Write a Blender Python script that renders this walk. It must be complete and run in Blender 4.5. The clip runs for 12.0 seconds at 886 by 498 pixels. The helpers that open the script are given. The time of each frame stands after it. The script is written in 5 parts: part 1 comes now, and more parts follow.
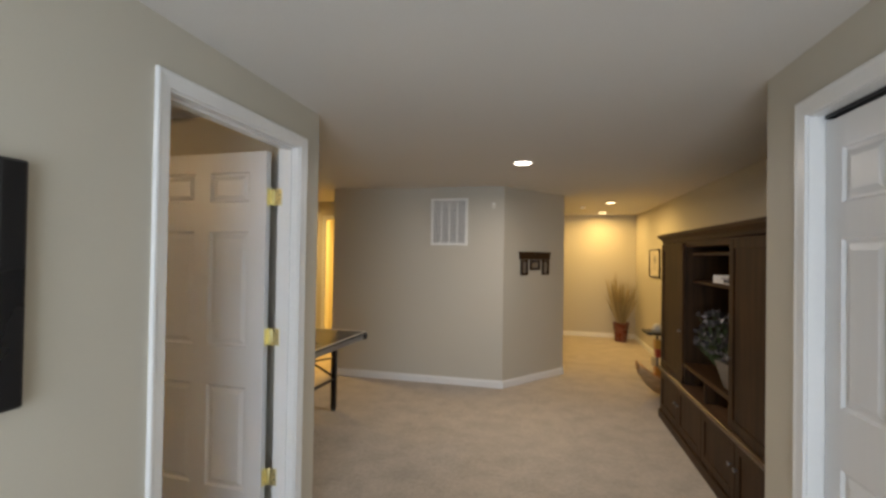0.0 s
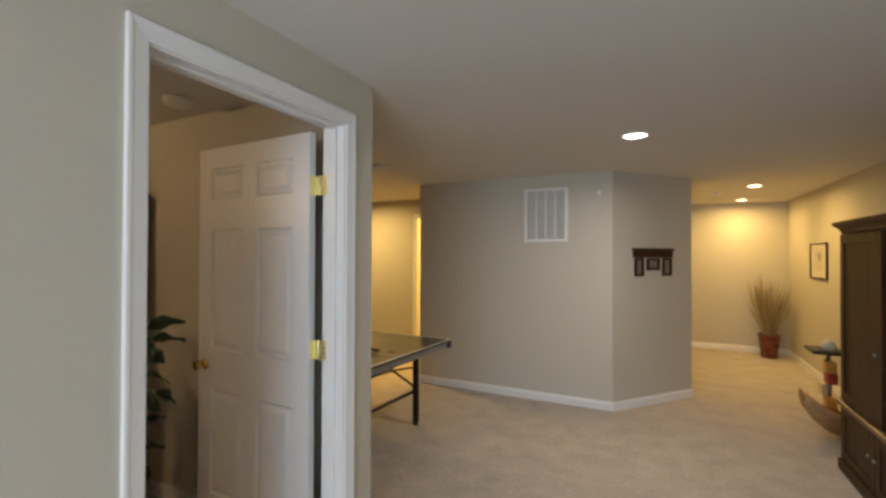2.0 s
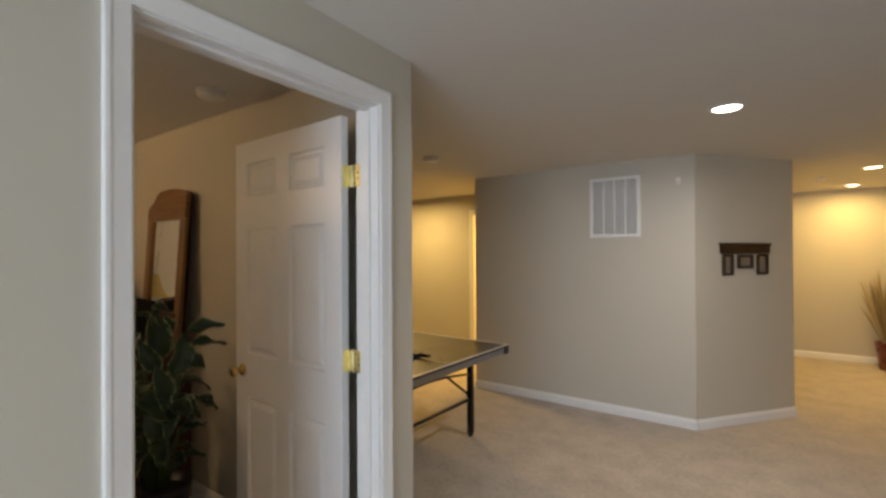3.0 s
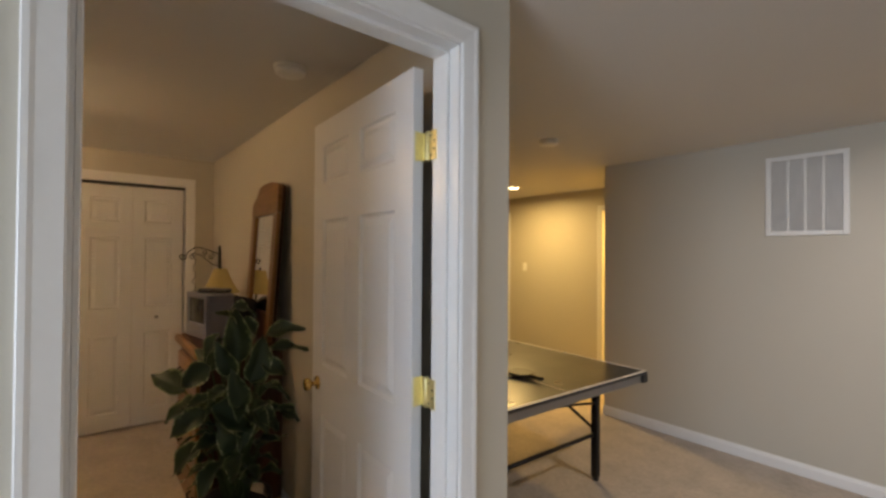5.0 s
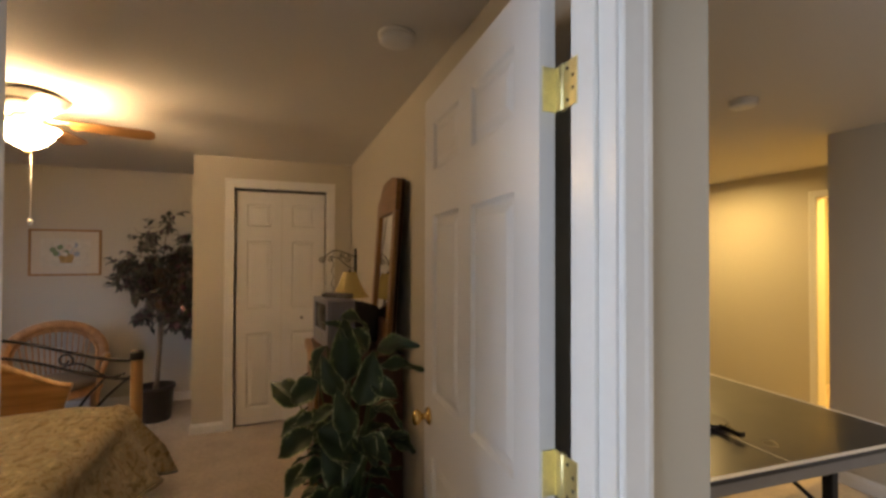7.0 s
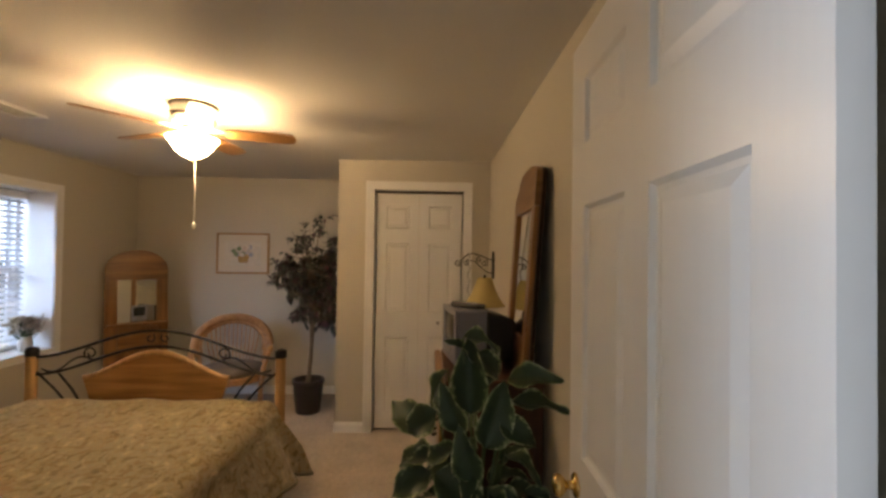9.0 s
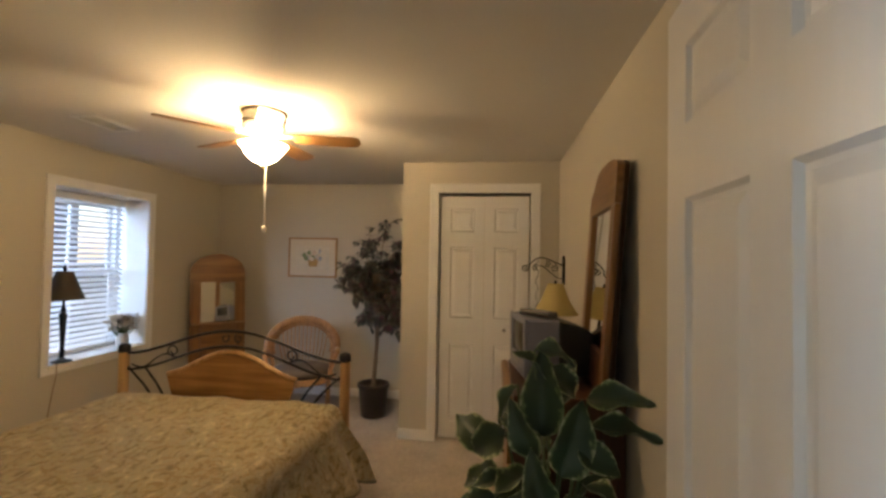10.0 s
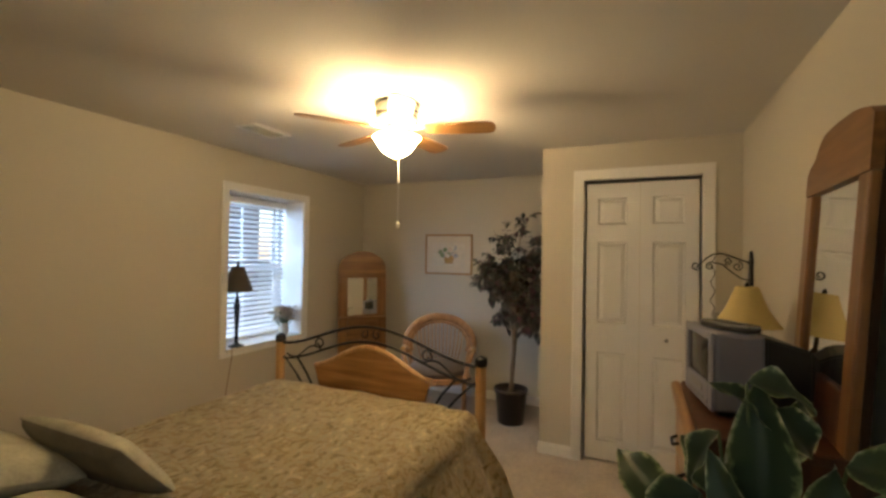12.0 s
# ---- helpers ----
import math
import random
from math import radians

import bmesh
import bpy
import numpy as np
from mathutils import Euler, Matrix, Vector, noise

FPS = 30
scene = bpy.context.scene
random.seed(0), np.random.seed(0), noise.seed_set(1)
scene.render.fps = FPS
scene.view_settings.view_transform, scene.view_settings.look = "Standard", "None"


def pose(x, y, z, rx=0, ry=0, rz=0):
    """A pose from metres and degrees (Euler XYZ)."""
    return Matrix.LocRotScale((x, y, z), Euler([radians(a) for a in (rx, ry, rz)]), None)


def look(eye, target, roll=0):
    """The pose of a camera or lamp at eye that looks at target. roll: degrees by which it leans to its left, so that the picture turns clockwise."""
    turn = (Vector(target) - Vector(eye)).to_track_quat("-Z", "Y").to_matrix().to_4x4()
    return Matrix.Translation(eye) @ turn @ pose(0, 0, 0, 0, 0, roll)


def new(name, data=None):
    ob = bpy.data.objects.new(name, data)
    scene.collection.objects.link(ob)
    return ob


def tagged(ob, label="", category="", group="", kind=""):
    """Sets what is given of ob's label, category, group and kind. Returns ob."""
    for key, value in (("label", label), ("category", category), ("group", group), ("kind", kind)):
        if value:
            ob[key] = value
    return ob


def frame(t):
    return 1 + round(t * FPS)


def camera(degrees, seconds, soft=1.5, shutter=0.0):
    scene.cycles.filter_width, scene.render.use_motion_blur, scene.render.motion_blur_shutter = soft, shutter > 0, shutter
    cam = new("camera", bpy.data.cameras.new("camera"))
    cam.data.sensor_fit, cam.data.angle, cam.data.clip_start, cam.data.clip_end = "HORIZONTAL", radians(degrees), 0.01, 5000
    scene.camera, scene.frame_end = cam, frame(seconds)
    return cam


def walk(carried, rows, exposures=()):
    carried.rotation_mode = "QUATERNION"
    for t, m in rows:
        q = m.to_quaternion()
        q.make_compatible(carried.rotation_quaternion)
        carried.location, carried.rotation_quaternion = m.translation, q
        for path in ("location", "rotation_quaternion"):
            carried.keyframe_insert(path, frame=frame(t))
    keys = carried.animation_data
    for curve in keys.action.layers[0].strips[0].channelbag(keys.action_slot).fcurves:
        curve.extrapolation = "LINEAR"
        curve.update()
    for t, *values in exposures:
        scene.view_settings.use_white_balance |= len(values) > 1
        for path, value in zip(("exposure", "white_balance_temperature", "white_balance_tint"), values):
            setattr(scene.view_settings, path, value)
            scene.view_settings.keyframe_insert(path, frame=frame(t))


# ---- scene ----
cam = camera(90.5, 12.0, soft=2.9)
PATH = [
    (0, (0.79, 1.002, 1.512), (0.346, 2.951, 1.536), 0.9),
    (0.5, (0.79, 1.14, 1.508), (0.238, 3.062, 1.537), 1.0),
    (1, (0.799, 1.291, 1.504), (0.134, 3.177, 1.535), 0.7),
    (1.5, (0.791, 1.424, 1.5), (0.008, 3.264, 1.528), 0.3),
    (2, (0.781, 1.553, 1.496), (-0.113, 3.342, 1.517), 0.2),
    (2.5, (0.734, 1.698, 1.493), (-0.269, 3.428, 1.514), -0.1),
    (3, (0.69, 1.829, 1.497), (-0.441, 3.479, 1.508), -0.3),
    (5, (0.447, 2.275, 1.477), (-1.098, 3.545, 1.498), 0.4),
    (5.5, (0.367, 2.362, 1.485), (-1.283, 3.493, 1.504), 0.8),
    (6, (0.278, 2.444, 1.485), (-1.451, 3.45, 1.504), 0.8),
    (6.5, (0.186, 2.513, 1.483), (-1.617, 3.378, 1.507), 0.6),
    (7, (0.095, 2.572, 1.479), (-1.778, 3.275, 1.506), 0.2),
    (9, (-0.266, 2.694, 1.487), (-2.265, 2.755, 1.521), 0.8),
    (9.5, (-0.33, 2.696, 1.494), (-2.328, 2.612, 1.531), 0.9),
    (10, (-0.387, 2.685, 1.48), (-2.373, 2.453, 1.533), 1.0),
    (10.5, (-0.462, 2.676, 1.477), (-2.421, 2.28, 1.533), 1.2),
    (11, (-0.526, 2.663, 1.477), (-2.452, 2.124, 1.523), 1.0),
    (11.5, (-0.589, 2.643, 1.475), (-2.47, 1.966, 1.511), 1.0),
    (12, (-0.64, 2.605, 1.471), (-2.464, 1.785, 1.503), 1.0),
]
walk(cam, [(t, look(eye, target, roll)) for t, eye, target, roll in PATH],
     exposures=[(0, -0.08, 6660, 13), (3, 0.0, 6520, 14), (5, 0.04, 6500, 16), (7, 0.10, 6480, 17), (9, 0.40, 6380, 14), (12, 0.53, 6000, 5)])

# ---- world and large lights ----
world = bpy.data.worlds.new("world")
scene.world = world
world.use_nodes = True
wn = world.node_tree.nodes
sky = wn.new("ShaderNodeTexSky")
sky.sky_type, sky.sun_disc = "NISHITA", False
sky.sun_elevation, sky.sun_rotation = radians(38), radians(200)
wn["Background"].inputs["Strength"].default_value = 0.13
world.node_tree.links.new(sky.outputs[0], wn["Background"].inputs["Color"])

sun = new("sun", bpy.data.lights.new("sun", "SUN"))
sun.data.energy, sun.data.angle, sun.data.color = 0.9, radians(12), (1, 0.98, 0.95)
sun.matrix_world = look((0, 0, 10), (2.0, 5.5, 2.0))

WARM = (1.0, 0.668, 0.33)
AMBER = (1.0, 0.67, 0.22)
COOL = (0.70, 0.845, 1.0)


def area_lamp(name, m, power, color, sx, sy=None, spread=180):
    li = bpy.data.lights.new(name, "AREA")
    li.energy, li.color, li.spread = power, color, radians(spread)
    li.shape, li.size = ("RECTANGLE", sx) if sy else ("DISK", sx)
    if sy:
        li.size_y = sy
    ob = new(name, li)
    ob.matrix_world = m
    return ob


# daylight in the patio opening
area_lamp("daylight_patio", look((0.88, -1.28, 1.15), (0.6, 2, 1.0)), 94, COOL, 1.7, 1.9)
# added panel outside, out of view, stands in for sky light on the reveal
area_lamp("daylight_window", look((-2.80, -1.30, 1.55), (-3.75, -0.35, 1.15)), 40, (0.55, 0.72, 1.0), 0.9, 1.2)
# recessed cans
CANS = [(0.615, 4.78, (1.0, 0.93, 0.84), 20), (1.74, 7.75, AMBER, 18), (1.82, 9.25, AMBER, 18), (-3.22, 6.42, AMBER, 34)]
for cx, cy, col, pw in CANS:
    area_lamp("can_bulb", look((cx, cy, 2.289), (cx, cy + 0.0001, 0)), pw, col, 0.13, spread=172)
# bulb in the fan's bowl
FAN = Vector((-2.72, 1.38, 2.30))
bulb = new("fan_bulb", bpy.data.lights.new("fan_bulb", "POINT"))
bulb.data.energy, bulb.data.color, bulb.data.shadow_soft_size = 57, WARM, 0.085
bulb.location = FAN + Vector((0, 0, -0.189))
# lamp of the room behind the yellow doorway
area_lamp("back_room_bulb", look((-1.9, 8.0, 2.27), (-1.9, 8.0001, 0)), 80, (1.0, 0.57, 0.10), 0.3)

# ---- materials ----


def nodes_of(name):
    m = bpy.data.materials.new(name)
    m.use_nodes = True
    return m, m.node_tree.nodes, m.node_tree.links, m.node_tree.nodes["Principled BSDF"]


def noise_node(n, l, co, scale, detail=4, stretch=None):
    t = n.new("ShaderNodeTexNoise")
    t.inputs["Scale"].default_value, t.inputs["Detail"].default_value = scale, detail
    if stretch:
        mp = n.new("ShaderNodeMapping")
        mp.inputs["Scale"].default_value = stretch
        l.new(co, mp.inputs["Vector"])
        co = mp.outputs[0]
    l.new(co, t.inputs["Vector"])
    return t


def shade(c, k):
    return (min(1, c[0] * k), min(1, c[1] * k), min(1, c[2] * k), 1)


def plain(name, color, rough=0.5, metal=0.0, var=0.08, big=1.5, fine=60, bump=0.0, dist=0.002, stretch=None, spec=0.5, coat=0.0):
    """Colour with broad and fine variation, bump and uneven gloss."""
    m, n, l, b = nodes_of(name)
    co = n.new("ShaderNodeTexCoord").outputs["Object"]
    a, f = noise_node(n, l, co, big, 3, stretch), noise_node(n, l, co, fine, 4, stretch)
    mix = n.new("ShaderNodeMix")
    mix.data_type = "FLOAT"
    mix.inputs[0].default_value = 0.45
    l.new(a.outputs["Fac"], mix.inputs[2])
    l.new(f.outputs["Fac"], mix.inputs[3])
    r = n.new("ShaderNodeValToRGB")
    r.color_ramp.elements[0].position, r.color_ramp.elements[1].position = 0.3, 0.7
    r.color_ramp.elements[0].color, r.color_ramp.elements[1].color = shade(color, 1 - var), shade(color, 1 + var)
    l.new(mix.outputs[0], r.inputs[0])
    l.new(r.outputs[0], b.inputs["Base Color"])
    mr = n.new("ShaderNodeMapRange")
    mr.inputs["To Min"].default_value, mr.inputs["To Max"].default_value = max(0.02, rough - 0.07), min(1, rough + 0.07)
    l.new(a.outputs["Fac"], mr.inputs["Value"])
    l.new(mr.outputs[0], b.inputs["Roughness"])
    b.inputs["Metallic"].default_value = metal
    b.inputs["Specular IOR Level"].default_value = spec
    b.inputs["Coat Weight"].default_value = coat
    if bump:
        bp = n.new("ShaderNodeBump")
        bp.inputs["Strength"].default_value, bp.inputs["Distance"].default_value = bump, dist
        l.new(f.outputs["Fac"], bp.inputs["Height"])
        l.new(bp.outputs[0], b.inputs["Normal"])
    return m


def wood(name, dark, light, axis="Z", rough=0.35, scale=1.0, spec=0.5):
    """Grain that runs along one axis of the part."""
    m, n, l, b = nodes_of(name)
    co = n.new("ShaderNodeTexCoord").outputs["Object"]
    long_, across = 2.0 * scale, 28.0 * scale
    st = {"X": (long_, across, across), "Y": (across, long_, across), "Z": (across, across, long_)}[axis]
    g = noise_node(n, l, co, 1.0, 6, st)
    big = noise_node(n, l, co, 3.0, 2)
    mix = n.new("ShaderNodeMix")
    mix.data_type = "FLOAT"
    mix.inputs[0].default_value = 0.3
    l.new(g.outputs["Fac"], mix.inputs[2])
    l.new(big.outputs["Fac"], mix.inputs[3])
    r = n.new("ShaderNodeValToRGB")
    r.color_ramp.elements[0].position, r.color_ramp.elements[1].position = 0.36, 0.64
    r.color_ramp.elements[0].color, r.color_ramp.elements[1].color = (*dark, 1), (*light, 1)
    l.new(mix.outputs[0], r.inputs[0])
    l.new(r.outputs[0], b.inputs["Base Color"])
    b.inputs["Roughness"].default_value = rough
    b.inputs["Specular IOR Level"].default_value = spec
    bp = n.new("ShaderNodeBump")
    bp.inputs["Strength"].default_value, bp.inputs["Distance"].default_value = 0.15, 0.001
    l.new(g.outputs["Fac"], bp.inputs["Height"])
    l.new(bp.outputs[0], b.inputs["Normal"])
    return m


def carpet(name, color):
    m, n, l, b = nodes_of(name)
    co = n.new("ShaderNodeTexCoord").outputs["Object"]
    tuft, mid, big = noise_node(n, l, co, 190, 2), noise_node(n, l, co, 34, 4), noise_node(n, l, co, 5.0, 6)
    s = n.new("ShaderNodeMath")
    s.operation = "MULTIPLY_ADD"
    s.inputs[1].default_value = 0.9
    l.new(tuft.outputs["Fac"], s.inputs[0])
    l.new(mid.outputs["Fac"], s.inputs[2])
    s2 = n.new("ShaderNodeMath")
    s2.operation = "MULTIPLY_ADD"
    s2.inputs[1].default_value = 1.1
    l.new(big.outputs["Fac"], s2.inputs[0])
    l.new(s.outputs[0], s2.inputs[2])
    r = n.new("ShaderNodeValToRGB")
    r.color_ramp.elements[0].color, r.color_ramp.elements[1].color = shade(color, 0.79), shade(color, 1.17)
    mr = n.new("ShaderNodeMapRange")
    mr.inputs["From Min"].default_value, mr.inputs["From Max"].default_value = 0.92, 2.10
    l.new(s2.outputs[0], mr.inputs["Value"])
    r.color_ramp.elements[0].position, r.color_ramp.elements[1].position = 0.2, 0.8
    l.new(mr.outputs[0], r.inputs[0])
    l.new(r.outputs[0], b.inputs["Base Color"])
    b.inputs["Roughness"].default_value = 0.95
    b.inputs["Specular IOR Level"].default_value = 0.1
    b.inputs["Sheen Weight"].default_value = 0.25
    bp = n.new("ShaderNodeBump")
    bp.inputs["Strength"].default_value, bp.inputs["Distance"].default_value = 0.55, 0.004
    l.new(s.outputs[0], bp.inputs["Height"])
    l.new(bp.outputs[0], b.inputs["Normal"])
    return m


def glow(name, color, strength):
    m, n, l, b = nodes_of(name)
    b.inputs["Base Color"].default_value = (0.9, 0.88, 0.82, 1)
    b.inputs["Emission Color"].default_value = (*color, 1)
    b.inputs["Emission Strength"].default_value = strength
    return m


def quilt(name):
    """Leafy jacquard in gold, sage and rust."""
    m, n, l, b = nodes_of(name)
    co = n.new("ShaderNodeTexCoord").outputs["Object"]
    warp = noise_node(n, l, co, 9, 3)
    add = n.new("ShaderNodeVectorMath")
    add.operation = "MULTIPLY_ADD"
    add.inputs[1].default_value = (0.12, 0.12, 0.12)
    l.new(warp.outputs["Color"], add.inputs[0])
    l.new(co, add.inputs[2])
    leaf = noise_node(n, l, add.outputs[0], 1, 3, (16, 38, 24))
    leaf2 = noise_node(n, l, add.outputs[0], 1, 3, (40, 15, 24))
    weave = noise_node(n, l, co, 420, 1)
    r = n.new("ShaderNodeValToRGB")
    els = r.color_ramp.elements
    els[0].position, els[0].color = 0.36, (0.31, 0.24, 0.115, 1)
    els[1].position, els[1].color = 0.66, (0.78, 0.68, 0.46, 1)
    for p, c in ((0.44, (0.55, 0.44, 0.24, 1)), (0.50, (0.62, 0.53, 0.33, 1)), (0.57, (0.52, 0.47, 0.30, 1))):
        e = els.new(p)
        e.color = c
    l.new(leaf.outputs["Fac"], r.inputs[0])
    r2 = n.new("ShaderNodeValToRGB")
    r2.color_ramp.elements[0].position, r2.color_ramp.elements[1].position = 0.56, 0.62
    r2.color_ramp.elements[0].color, r2.color_ramp.elements[1].color = (0, 0, 0, 1), (1, 1, 1, 1)
    l.new(leaf2.outputs["Fac"], r2.inputs[0])
    mx = n.new("ShaderNodeMix")
    mx.data_type = "RGBA"
    l.new(r2.outputs[0], mx.inputs[0])
    l.new(r.outputs[0], mx.inputs[6])
    mx.inputs[7].default_value = (0.47, 0.345, 0.17, 1)
    l.new(mx.outputs[2], b.inputs["Base Color"])
    b.inputs["Roughness"].default_value = 0.75
    b.inputs["Sheen Weight"].default_value = 0.3
    bp = n.new("ShaderNodeBump")
    bp.inputs["Strength"].default_value, bp.inputs["Distance"].default_value = 0.6, 0.006
    l.new(leaf.outputs["Fac"], bp.inputs["Height"])
    bp2 = n.new("ShaderNodeBump")
    bp2.inputs["Strength"].default_value, bp2.inputs["Distance"].default_value = 0.3, 0.001
    l.new(weave.outputs["Fac"], bp2.inputs["Height"])
    l.new(bp.outputs[0], bp2.inputs["Normal"])
    l.new(bp2.outputs[0], b.inputs["Normal"])
    return m


def variegated(name):
    """Dark green blade with an uneven cream margin; u runs across the leaf."""
    m, n, l, b = nodes_of(name)
    tc = n.new("ShaderNodeTexCoord")
    sp = n.new("ShaderNodeSeparateXYZ")
    l.new(tc.outputs["UV"], sp.inputs[0])
    nz = noise_node(n, l, tc.outputs["Object"], 46, 5)
    k = n.new("ShaderNodeMath")
    k.operation = "MULTIPLY_ADD"
    k.inputs[1].default_value = 0.85
    l.new(nz.outputs["Fac"], k.inputs[0])
    l.new(sp.outputs["X"], k.inputs[2])
    r = n.new("ShaderNodeValToRGB")
    els = r.color_ramp.elements
    els[0].position, els[0].color = 0.30, (0.022, 0.048, 0.022, 1)
    els[1].position, els[1].color = 0.97, (0.48, 0.50, 0.33, 1)
    for p, c in ((0.80, (0.028, 0.058, 0.024, 1)), (0.88, (0.15, 0.21, 0.09, 1))):
        e = els.new(p)
        e.color = c
    ms = n.new("ShaderNodeMath")
    ms.operation = "MULTIPLY"
    ms.inputs[1].default_value = 0.665
    l.new(k.outputs[0], ms.inputs[0])
    l.new(ms.outputs[0], r.inputs[0])
    l.new(r.outputs[0], b.inputs["Base Color"])
    b.inputs["Roughness"].default_value = 0.48
    return m


def foliage(name, a_col, b_col, c_col):
    m, n, l, b = nodes_of(name)
    g = n.new("ShaderNodeNewGeometry")
    r = n.new("ShaderNodeValToRGB")
    els = r.color_ramp.elements
    els[0].position, els[0].color = 0.0, (*a_col, 1)
    els[1].position, els[1].color = 1.0, (*c_col, 1)
    e = els.new(0.62)
    e.color = (*b_col, 1)
    l.new(g.outputs["Random Per Island"], r.inputs[0])
    l.new(r.outputs[0], b.inputs["Base Color"])
    b.inputs["Roughness"].default_value = 0.4
    return m


WALL = plain("wall_paint", (0.530, 0.490, 0.406), 0.62, var=0.025, big=0.9, fine=220, bump=0.12, dist=0.0015)
CEIL = plain("ceiling_paint", (0.67, 0.645, 0.61), 0.85, var=0.03, big=0.8, fine=90, bump=0.25, dist=0.003)
TRIM = plain("trim_paint", (0.78, 0.77, 0.75), 0.32, var=0.025, big=3, fine=45, bump=0.05, dist=0.001)
DOORP = plain("door_paint", (0.74, 0.735, 0.735), 0.36, var=0.012, big=2, fine=1, bump=0.0, stretch=(40, 40, 2))
CARPET = carpet("beige_carpet", (0.445, 0.383, 0.312))
BRASS = plain("brass", (0.86, 0.76, 0.40), 0.48, metal=1, var=0.12, big=30, fine=200)
KNOBM = plain("aged_brass", (0.72, 0.50, 0.18), 0.22, metal=1, var=0.15, big=40)
DKWOOD = wood("espresso_wood", (0.021, 0.010, 0.0035), (0.056, 0.026, 0.009), "Z", 0.46, spec=0.18)
DKWOODH = wood("espresso_wood_across", (0.022, 0.010, 0.004), (0.058, 0.027, 0.010), "Y", 0.46, spec=0.18)
OAK = wood("honey_oak", (0.21, 0.100, 0.028), (0.42, 0.225, 0.078), "Z", 0.33)
OAKH = wood("honey_oak_across", (0.21, 0.10, 0.028), (0.43, 0.23, 0.080), "Y", 0.33)
OAKX = wood("honey_oak_along", (0.20, 0.095, 0.026), (0.40, 0.21, 0.072), "X", 0.33)
MAPLE = wood("pale_oak_post", (0.36, 0.20, 0.075), (0.56, 0.35, 0.15), "Z", 0.35)
FLOOROAK = wood("amber_oak", (0.15, 0.068, 0.018), (0.31, 0.155, 0.050), "Z", 0.36)
FLOOROAKX = wood("amber_oak_along", (0.15, 0.068, 0.018), (0.31, 0.155, 0.050), "X", 0.36)
MIRROROAK = wood("dark_honey_oak", (0.115, 0.048, 0.012), (0.25, 0.118, 0.036), "Z", 0.38)
MIRROROAKX = wood("dark_honey_oak_along", (0.115, 0.048, 0.012), (0.25, 0.118, 0.036), "X", 0.38)
# red-brown wood with the shade of the chest's unlit side in its colour
DIMWOOD = wood("shaded_red_brown_wood", (0.045, 0.014, 0.006), (0.10, 0.034, 0.012), "Z", 0.4)
RATTAN = wood("rattan", (0.32, 0.165, 0.075), (0.52, 0.30, 0.14), "X", 0.45)
IRON = plain("black_iron", (0.022, 0.021, 0.022), 0.42, metal=0.7, var=0.25, big=20, fine=150, bump=0.1)
BLACK = plain("black_plastic", (0.014, 0.014, 0.015), 0.45, var=0.15, big=8, fine=150)
BLACKFR = plain("black_lacquer", (0.010, 0.010, 0.011), 0.28, var=0.15, big=5, fine=90)
TABLEM = plain("table_tennis_surface", (0.020, 0.021, 0.024), 0.30, var=0.2, big=4, fine=300, bump=0.03)
WHITE = plain("white_plastic", (0.78, 0.77, 0.74), 0.4, var=0.02, big=6, fine=80)
GREYP = plain("silver_plastic", (0.25, 0.257, 0.32), 0.42, metal=0.15, var=0.06, big=5, fine=260, bump=0.05, dist=0.0006)
SCREEN = plain("dark_screen", (0.018, 0.02, 0.022), 0.12, var=0.1)
ALU = plain("grey_metal", (0.28, 0.28, 0.29), 0.4, metal=0.8, var=0.1, big=12, fine=90)
CHROME = plain("chrome", (0.75, 0.75, 0.77), 0.15, metal=1.0, var=0.05)
QUILT = quilt("leaf_jacquard")
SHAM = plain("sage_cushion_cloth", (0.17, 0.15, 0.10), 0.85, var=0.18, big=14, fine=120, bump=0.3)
PILLOWM = plain("pale_sage_pillowcase", (0.42, 0.40, 0.30), 0.85, var=0.22, big=13, fine=90, bump=0.25)
LEAF = variegated("variegated_leaf")
BRONZE = plain("dark_bronze", (0.045, 0.028, 0.016), 0.5, var=0.15, big=20)
STEM = plain("green_stem", (0.06, 0.10, 0.035), 0.5, var=0.2, big=20)
BARK = plain("grey_brown_bark", (0.22, 0.165, 0.115), 0.8, var=0.3, big=14, fine=60, bump=0.5, stretch=(1, 1, 0.25))
FICUS = foliage("ficus_leaves", (0.030, 0.040, 0.028), (0.080, 0.090, 0.070), (0.115, 0.045, 0.065))
POTM = plain("dark_brown_pot", (0.030, 0.020, 0.015), 0.4, var=0.2, big=9)
SOIL = plain("moss_soil", (0.06, 0.045, 0.03), 0.95, var=0.4, big=20, fine=90, bump=0.9, dist=0.01)
REDPOT = plain("red_brown_glazed_pot", (0.14, 0.030, 0.020), 0.28, var=0.25, big=9, fine=40, coat=0.3)
GRASSM = foliage("dried_grass", (0.27, 0.21, 0.10), (0.41, 0.32, 0.16), (0.52, 0.42, 0.23))
SHADEY = plain("yellow_silk_shade", (0.54, 0.43, 0.16), 0.7, var=0.07, big=6, fine=160, bump=0.1)
SHADED = plain("bronze_shade", (0.060, 0.045, 0.032), 0.6, var=0.15, big=9, fine=120)
BLIND = plain("white_blind_slat", (0.80, 0.81, 0.83), 0.45, var=0.02)
PAPER = plain("cream_mat", (0.62, 0.56, 0.46), 0.9, var=0.03, big=9)
FLORALW = foliage("dusty_flowers", (0.04, 0.035, 0.037), (0.12, 0.105, 0.11), (0.27, 0.24, 0.25))
CREAMFL = foliage("cream_flowers", (0.42, 0.36, 0.26), (0.62, 0.54, 0.42), (0.74, 0.68, 0.56))
